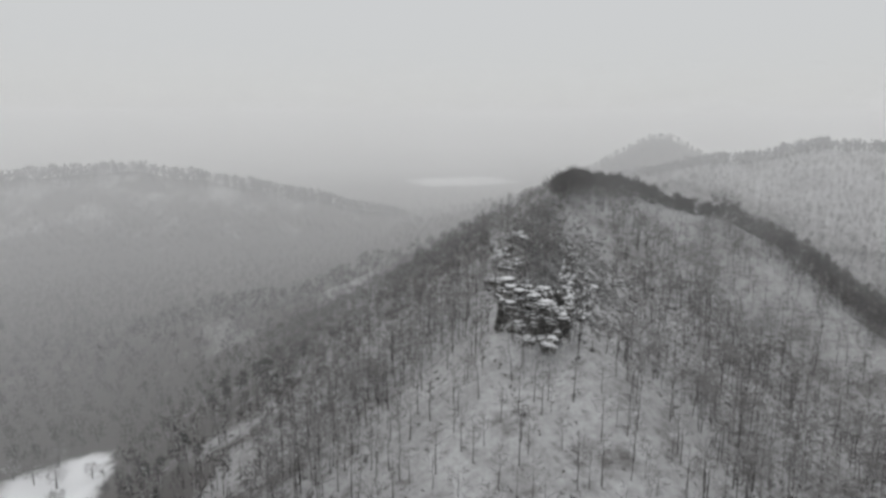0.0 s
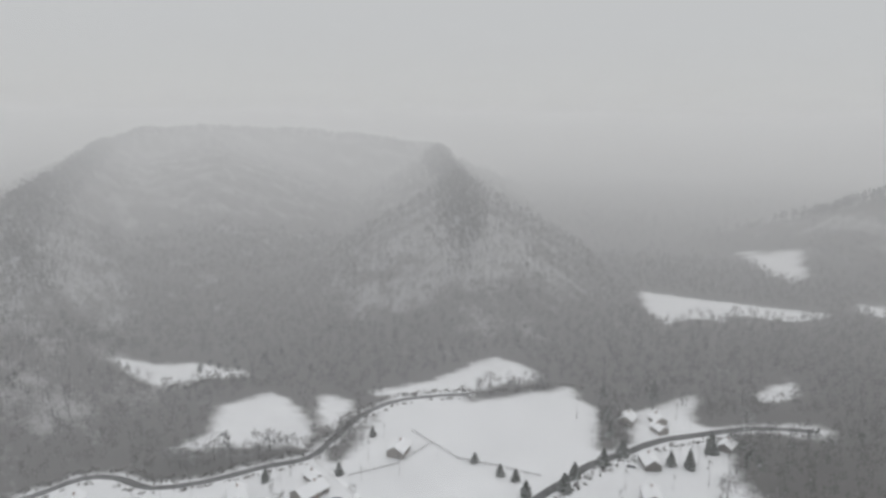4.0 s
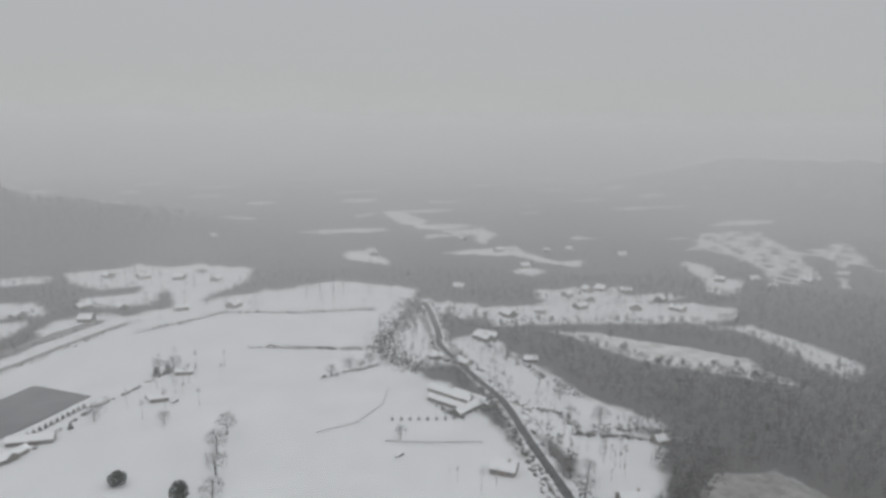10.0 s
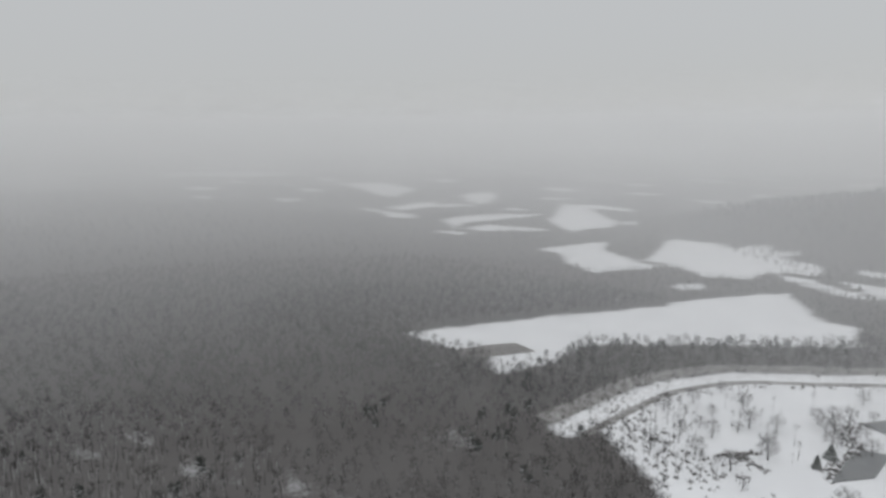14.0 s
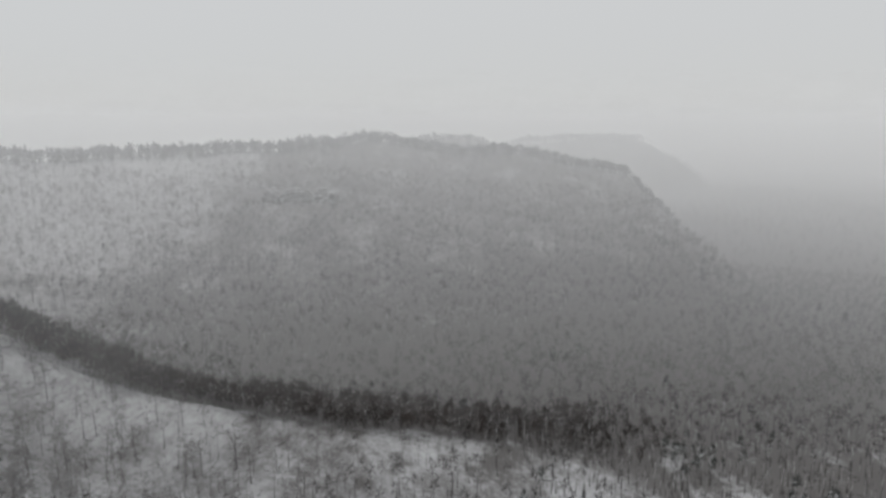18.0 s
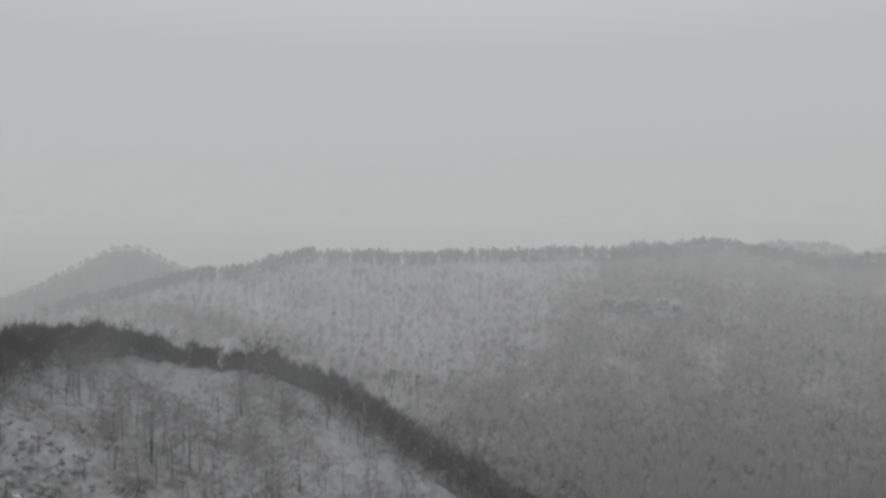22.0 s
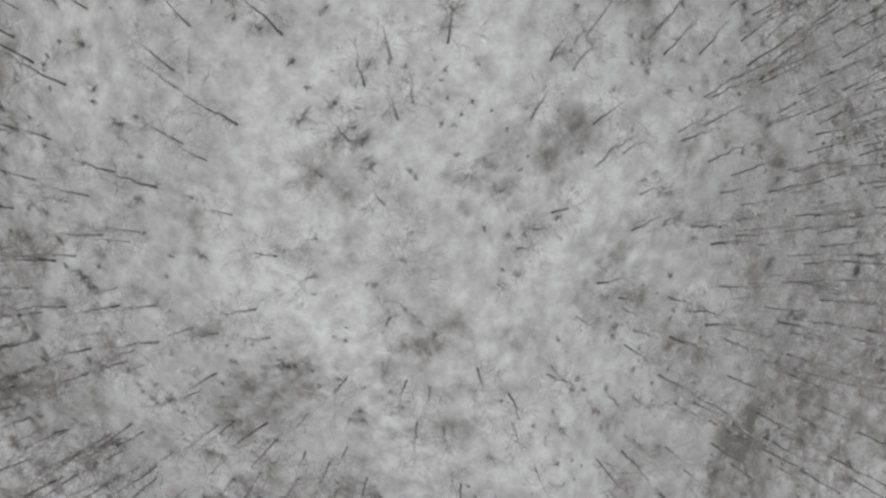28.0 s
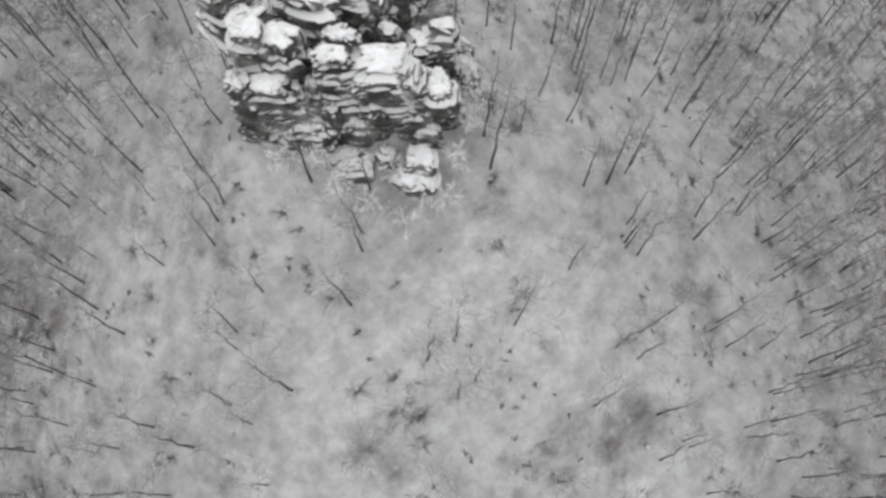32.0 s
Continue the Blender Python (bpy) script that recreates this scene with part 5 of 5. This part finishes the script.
fence([(-278, 150), (-262, 152), (-243, 154), (-228, 166), (-212, 176)], "weathered wooden field fence half buried in snow")
fence([(-254, 106), (-253, 129), (-262, 151)], "weathered wooden fence beside a farmyard")
fence([(-114, -287), (-137, -289), (-159, -304), (-171, -322)], "weathered wooden fence across a snowy field")
fence([(-140, -262), (-158, -250), (-180, -238)], "low wooden fence along a snowy yard")

# ---- trees and brush of the valley ----
def round_tree(seed, tall=9.0, blades=420):
    """A spreading field tree: short trunk, forked limbs and a dense ball of fine twigs."""
    r = np.random.default_rng(seed)
    trunk, (cv, cf) = bare_tree(seed, 10, 3, 3, tall * 0.92, 0.2, 0.05)
    cv = list(cv)
    for _ in range(blades):
        d = r.normal(size=3)
        d /= np.linalg.norm(d)
        q = r.uniform(0.45, 1.0)
        c = np.array((0, 0, tall * 0.6)) + d * q * np.array((0.36, 0.36, 0.37)) * tall
        e = d + r.normal(0, 0.6, 3) + (0, 0, 0.25)
        blade(cv, cf, c, c + e / np.linalg.norm(e) * r.uniform(0.6, 1.3), 0.055, r)
    return trunk, (np.array(cv), cf)


SPREAD = [round_tree(300 + s) for s in range(4)]
SPREAD_MESH = []


def field_tree(k, x, y, s, label):
    root = anchor("field_tree", label, "tree", "trees in the fields")
    if k < len(SPREAD):
        (tv, tf), (cv, cf) = SPREAD[k]
        SPREAD_MESH.append((mesh_ob("trunk", tv.tolist(), tf, BARK, root).data, mesh_ob("crown", cv.tolist(), cf, FIELD_TWIG, root).data))
    else:
        for nm, me in zip(("trunk", "crown"), SPREAD_MESH[k % len(SPREAD)]):
            new(nm, me).parent = root
    root.matrix_world = pose(x, y, float(height(x, y)) - 0.15, 0, 0, k * 77 % 360) @ Matrix.Diagonal((s * 1.25, s * 1.25, s, 1))


FIELD_TREES = [(-75, -308), (-61, -269), (-54, -246), (-66, -290), (56, -237), (49, -298), (-279, 123), (-293, 226), (-290, 238), (-305, 209), (-306, 216), (-270, 24), (-268, 18), (-273, -3),
               (-236, 235), (-241, 247), (-210, 221), (-254, 278), (140, -267), (133, -280), (116, -272), (131, -290), (149, -273), (102, -311), (94, -292), (64, -281), (58, -252), (74, -238),
               (152, -258), (155, -234), (80, -380), (98, -362), (36, -236), (-148, -262), (-60, -416), (-68, -410), (-150, -358), (-163, -360), (-172, -362), (-180, -366), (120, -240), (110, -228),
               (165, -300), (172, -280), (160, -325), (-262, -330), (-262, -350), (-285, -250), (-270, -215), (-194, -190), (-300, 48), (-297, 60), (-290, 78), (-303, 42), (-293, 84), (-295, 52), (-291, 66), (-288, 72), (-287, 90), (-298, 46), (-303, 30),
               (-95, 262), (-100, 280), (-88, 285), (-110, 285), (-98, 240), (-120, 292), (-105, 300), (-90, 232), (-104, 252), (-160, 230), (-150, 215), (-145, 238), (-170, 250), (-200, 300), (-215, 318), (-225, 300), (-232, 290),
               (-186, 283), (-178, 272), (-150, 232), (-128, 240), (-118, 246), (-260, -182), (-250, -175), (-262, -192), (-190, -176), (-205, -190), (-256, -210), (-246, -225), (-238, -240), (-250, -262), (-258, -290), (92, -300), (99, -314), (86, -318), (79, -298), (96, -326), (104, -330), (108, -318), (88, -340), (-50, -334), (-20, -356), (62, -262), (120, -296), (142, -310), (150, -290), (138, -244), (112, -262)]
for k, (fx, fy) in enumerate(FIELD_TREES):
    field_tree(k, fx, fy, 1.35 if k < 4 else 0.7 + 0.6 * ((k * 37) % 100) / 100, "spreading leafless tree standing in a snowy field")

PINE_MESH = []


def conifer(k, x, y, s, wide, label):
    root = anchor("evergreen_tree", label, "tree", "evergreens by the farms")
    if k < 4:
        v, f = pine_tree(600 + k, 9, 9, 7.5, 2.6, 0.06, 0.42)
        tv, tf = [], []
        cone3(tv, tf, (0, 0, -0.4), (0, 0, 7.2), 0.2)
        PINE_MESH.append((mesh_ob("trunk", [tuple(q) for q in tv], tf, BARK, root).data, mesh_ob("crown", v.tolist(), f, PINE, root).data))
    else:
        for nm, me in zip(("trunk", "crown"), PINE_MESH[k % 4]):
            new(nm, me).parent = root
    root.matrix_world = pose(x, y, float(height(x, y)) - 0.1, 0, 0, k * 51 % 360) @ Matrix.Diagonal((s * wide, s * wide, s, 1))


EVERGREENS = [(-287, -19, 1.0, 0.9), (-237, 159, 0.7, 1.2), (-222, 162, 0.8, 1.1), (-268, 74, 0.9, 0.9), (-283, 131, 0.8, 1.0), (-258, 103, 0.8, 1.1),
              (-215, 165, 0.8, 1.1), (-203, 161, 1.0, 1.1), (-206, 207, 1.1, 1.2), (-208, 221, 1.2, 1.2), (-189, 258, 1.5, 0.9), (-184, 237, 1.3, 0.9), (-204, 188, 1.0, 1.2), (-198, 177, 1.1, 1.2),
              (-225, 230, 0.9, 1.2), (-65, -412, 0.9, 1.3), (-58, -410, 0.8, 1.4), (92, -283, 1.0, 1.3), (94, -270, 0.9, 1.0), (52, -326, 0.6, 1.5), (-246, 284, 1.6, 0.8), (-190, 232, 1.0, 1.0), (-9, -352, 0.5, 1.3), (-262, 262, 1.2, 0.9), (-240, 242, 1.1, 1.3)]
for k, (ex, ey, s, wide) in enumerate(EVERGREENS):
    conifer(k, ex, ey, s, wide, "dark dense evergreen tree beside snowy farmland")


def cedar(k, x, y, s, wide, label):
    """A dense rounded evergreen of many short sprays."""
    root = anchor("rounded_cedar", label, "tree", "cedars in the fields")
    r = np.random.default_rng(640 + k % 2)
    v, f, tv, tf = [], [], [], []
    cone3(tv, tf, (0, 0, -0.4), (0, 0, 5), 0.22)
    for _ in range(900):
        d = r.normal(size=3)
        d[2] += 0.2
        d /= np.linalg.norm(d)
        c = np.array((0, 0, 3.2)) + d * np.array((3.0, 3.0, 3.2)) * r.uniform(0.02, 1.0) ** 0.5
        e = d + r.normal(0, 0.5, 3)
        blade(v, f, c, c + e / np.linalg.norm(e) * r.uniform(0.5, 0.95), 0.3, r)
    mesh_ob("trunk", [tuple(q) for q in tv], tf, BARK, root)
    mesh_ob("crown", [tuple(q) for q in v], f, PINE, root)
    root.matrix_world = pose(x, y, float(height(x, y)) - 0.1, 0, 0, k * 51) @ Matrix.Diagonal((s * wide, s * wide, s, 1))


cedar(0, -23, -281, 0.95, 1.3, "dark rounded evergreen alone in a snowy field")
cedar(1, -43, -254, 1.45, 0.85, "tall dark egg-shaped evergreen in a snowy field")
for k in range(9):
    conifer(30 + k, -154 - k * 4.2, -283 + k * 2.0, 0.28, 1.4, "small clipped evergreen shrub in a row on the snow")
for k in range(12):
    conifer(44 + k, 12 - k * 2.6, -350 - k * 2.4, 0.34, 1.5, "small dark evergreen shrub lining a farm yard")


def bush(seed, blades, r0=1.6):
    r = np.random.default_rng(seed)
    v, f = [], []
    for _ in range(blades):
        d = r.normal(size=3)
        d[2] = abs(d[2]) * 0.9 + 0.15
        d /= np.linalg.norm(d)
        blade(v, f, d * 0.2, d * r0 * r.uniform(0.6, 1.1), 0.14, r)
    return np.array(v), f


BUSH = [bush(800 + s, 17) for s in range(6)]


def shifted(line, d):
    """A line kept d metres to the left of another."""
    out = []
    for k, (x, y) in enumerate(line):
        a, b = line[max(k - 1, 0)], line[min(k + 1, len(line) - 1)]
        q = math.hypot(b[0] - a[0], b[1] - a[1]) or 1
        out.append((x + (a[1] - b[1]) / q * d, y + (b[0] - a[0]) / q * d))
    return out


HEDGES = [([(-275, -176), (-254, -169), (-227, -155)], 3.2, 0.16), ([(-227, -223), (-245, -210), (-265, -191), (-278, -175)], 1.2, 0.4), ([(-227, -259), (-239, -245), (-230, -222)], 1.6, 0.5), ([(-59, -508), (-129, -535), (-185, -506), (-243, -486)], 2.2, 0.6), ([(131, -249), (116, -266)], 1.0, 0.4), ([(-213, -60), (-240, -64), (-272, -68)], 2.0, 0.3), ([(-121, -436), (-152, -418), (-198, -391)], 1.0, 0.7), ([(-142, -357), (-186, -363)], 1.0, 0.8), ([(10, -331), (-6, -356), (-28, -379), (-65, -412)], 0.7, 1.2),
          ([(-135, -433), (-165, -412), (-200, -397)], 1.2, 0.8), ([(-206, -138), (-210, -144), (-232, -155), (-268, -165)], 2.6, 0.28), (shifted(ROAD_SOUTH, -6), 2.0, 0.5), (shifted(ROAD_SOUTH, 7), 2.4, 0.9),
          (shifted(ROAD_WEST, 6), 1.6, 0.55), (shifted(ROAD_WEST, -5), 0.8, 1.8), (shifted(ROAD_NORTH, -6), 1.5, 1.2), ([(-303, 200), (-296, 225), (-288, 255), (-276, 262)], 1.8, 0.45),
          ([(-288, 111), (-300, 125), (-310, 138)], 2.0, 0.25), (shifted(LANE, 11), 2.4, 1.3), (shifted(LANE, -13), 2.4, 1.5), ([(-396, 51), (-397, 86), (-387, 103), (-370, 110)], 2.5, 0.35),
          ([(92, -333), (95, -318), (84, -300), (88, -280), (86, -262)], 2.5, 0.3), ([(-285, -504), (-262, -460), (-215, -415), (-200, -380), (-205, -345)], 6.0, 0.14), ([(-238, -217), (-245, -222), (-270, -205)], 2.0, 0.5),
          ([(-277, -394), (-270, -330), (-262, -258)], 3.0, 0.6), ([(125, -251), (118, -254), (110, -250)], 1.5, 0.4), ([(-210, -270), (-185, -275), (-186, -300), (-214, -305)], 1.0, 0.6), ([(-270, 30), (-262, 22), (-268, 12)], 1.5, 0.5), ([(186, -258), (165, -246), (140, -232), (118, -226)], 8.0, 0.3)]
hx, hy = [], []
for line, spread, step in HEDGES:
    a, b = along(line, spread, step, rng)
    hx.append(a)
    hy.append(b)
hx, hy = np.concatenate(hx), np.concatenate(hy)
scatter_mesh("hedgerow_brush", BUSH, hx, hy, rng.uniform(0.5, 1.35, len(hx)), BRUSH, "tangled leafless brush along roads and field edges", "brush", rng, 0.1)
x, y = grid(-30, 330, 60, 400, 3.6, rng, 1.2)
ok = ridge_zone(x, y) & (np.hypot(x - 80, y - 180) < 170) & wooded(x, y) & (waves(x, y, 31, 33) + waves(x, y, 9, 34) * 0.6 > 0.15)
x, y = x[ok], y[ok]
scatter_mesh("undergrowth", BUSH, x, y, rng.uniform(0.25, 0.7, len(x)), BRUSH, "low leafless undergrowth poking through snow in the woods", "undergrowth", rng, 0.1)
vx, vy = [], []
for hx0, hy0 in VILLAGE + [(a, b) for a, b, *_ in FARMS]:
    m = rng.integers(5, 13)
    ang, rad = rng.uniform(0, math.tau, m), rng.uniform(11, 32, m)
    vx.append(hx0 + np.cos(ang) * rad)
    vy.append(hy0 + np.sin(ang) * rad)
for name, poly in OPEN.items():
    if name.startswith(("village", "flats", "town", "strip", "lot", "west_lots")):
        lo, hi = np.min(poly, 0), np.max(poly, 0)
        m = int((hi[0] - lo[0]) * (hi[1] - lo[1]) / (38 if name.startswith("lot_") else 90))
        tx, ty = rng.uniform(lo[0], hi[0], m), rng.uniform(lo[1], hi[1], m)
        inn = inside(tx, ty, poly) & (waves(tx, ty, 26, 81) + 0.6 * waves(tx, ty, 70, 82) > (0.1 if name.startswith("lot_") else 0.45))
        vx.append(tx[inn])
        vy.append(ty[inn])
# the thinly wooded bank and the old orchard between the lane and the ponds
for poly, room in (([(191, -273), (157, -279), (116, -224), (179, -209), (203, -224)], 42), ([(205, -318), (115, -336), (95, -266), (151, -256), (180, -285)], 150)):
    lo, hi = np.min(poly, 0), np.max(poly, 0)
    m = int((hi[0] - lo[0]) * (hi[1] - lo[1]) / room)
    tx, ty = rng.uniform(lo[0], hi[0], m), rng.uniform(lo[1], hi[1], m)
    inn = inside(tx, ty, poly)
    vx.append(tx[inn])
    vy.append(ty[inn])
vx, vy = np.concatenate(vx), np.concatenate(vy)
ok = np.ones(len(vx), bool)
for line in (ROAD_WEST, ROAD_NORTH, ROAD_SOUTH, LANE, DRIVE):
    ok &= ~near_line(vx, vy, line, 6)
for hx0, hy0 in VILLAGE + [(a, b) for a, b, *_ in FARMS]:
    ok &= np.hypot(vx - hx0, vy - hy0) > 10
scatter_mesh("yard_trees", MID, vx[ok], vy[ok], rng.uniform(0.35, 0.8, ok.sum()), WOODS, "leafless trees standing round houses and yards", "trees", rng, bark=FAR_BARK)
strip("meadow_verge", shifted(LANE, -9), 7, MEADOW, "rough brown grass verge along the snowy lane", "meadow", 0.2)
strip("meadow_creek", shifted(LANE, 15), 17, MEADOW, "rough brown grass strip beside the snowy lane", "meadow", 0.2)
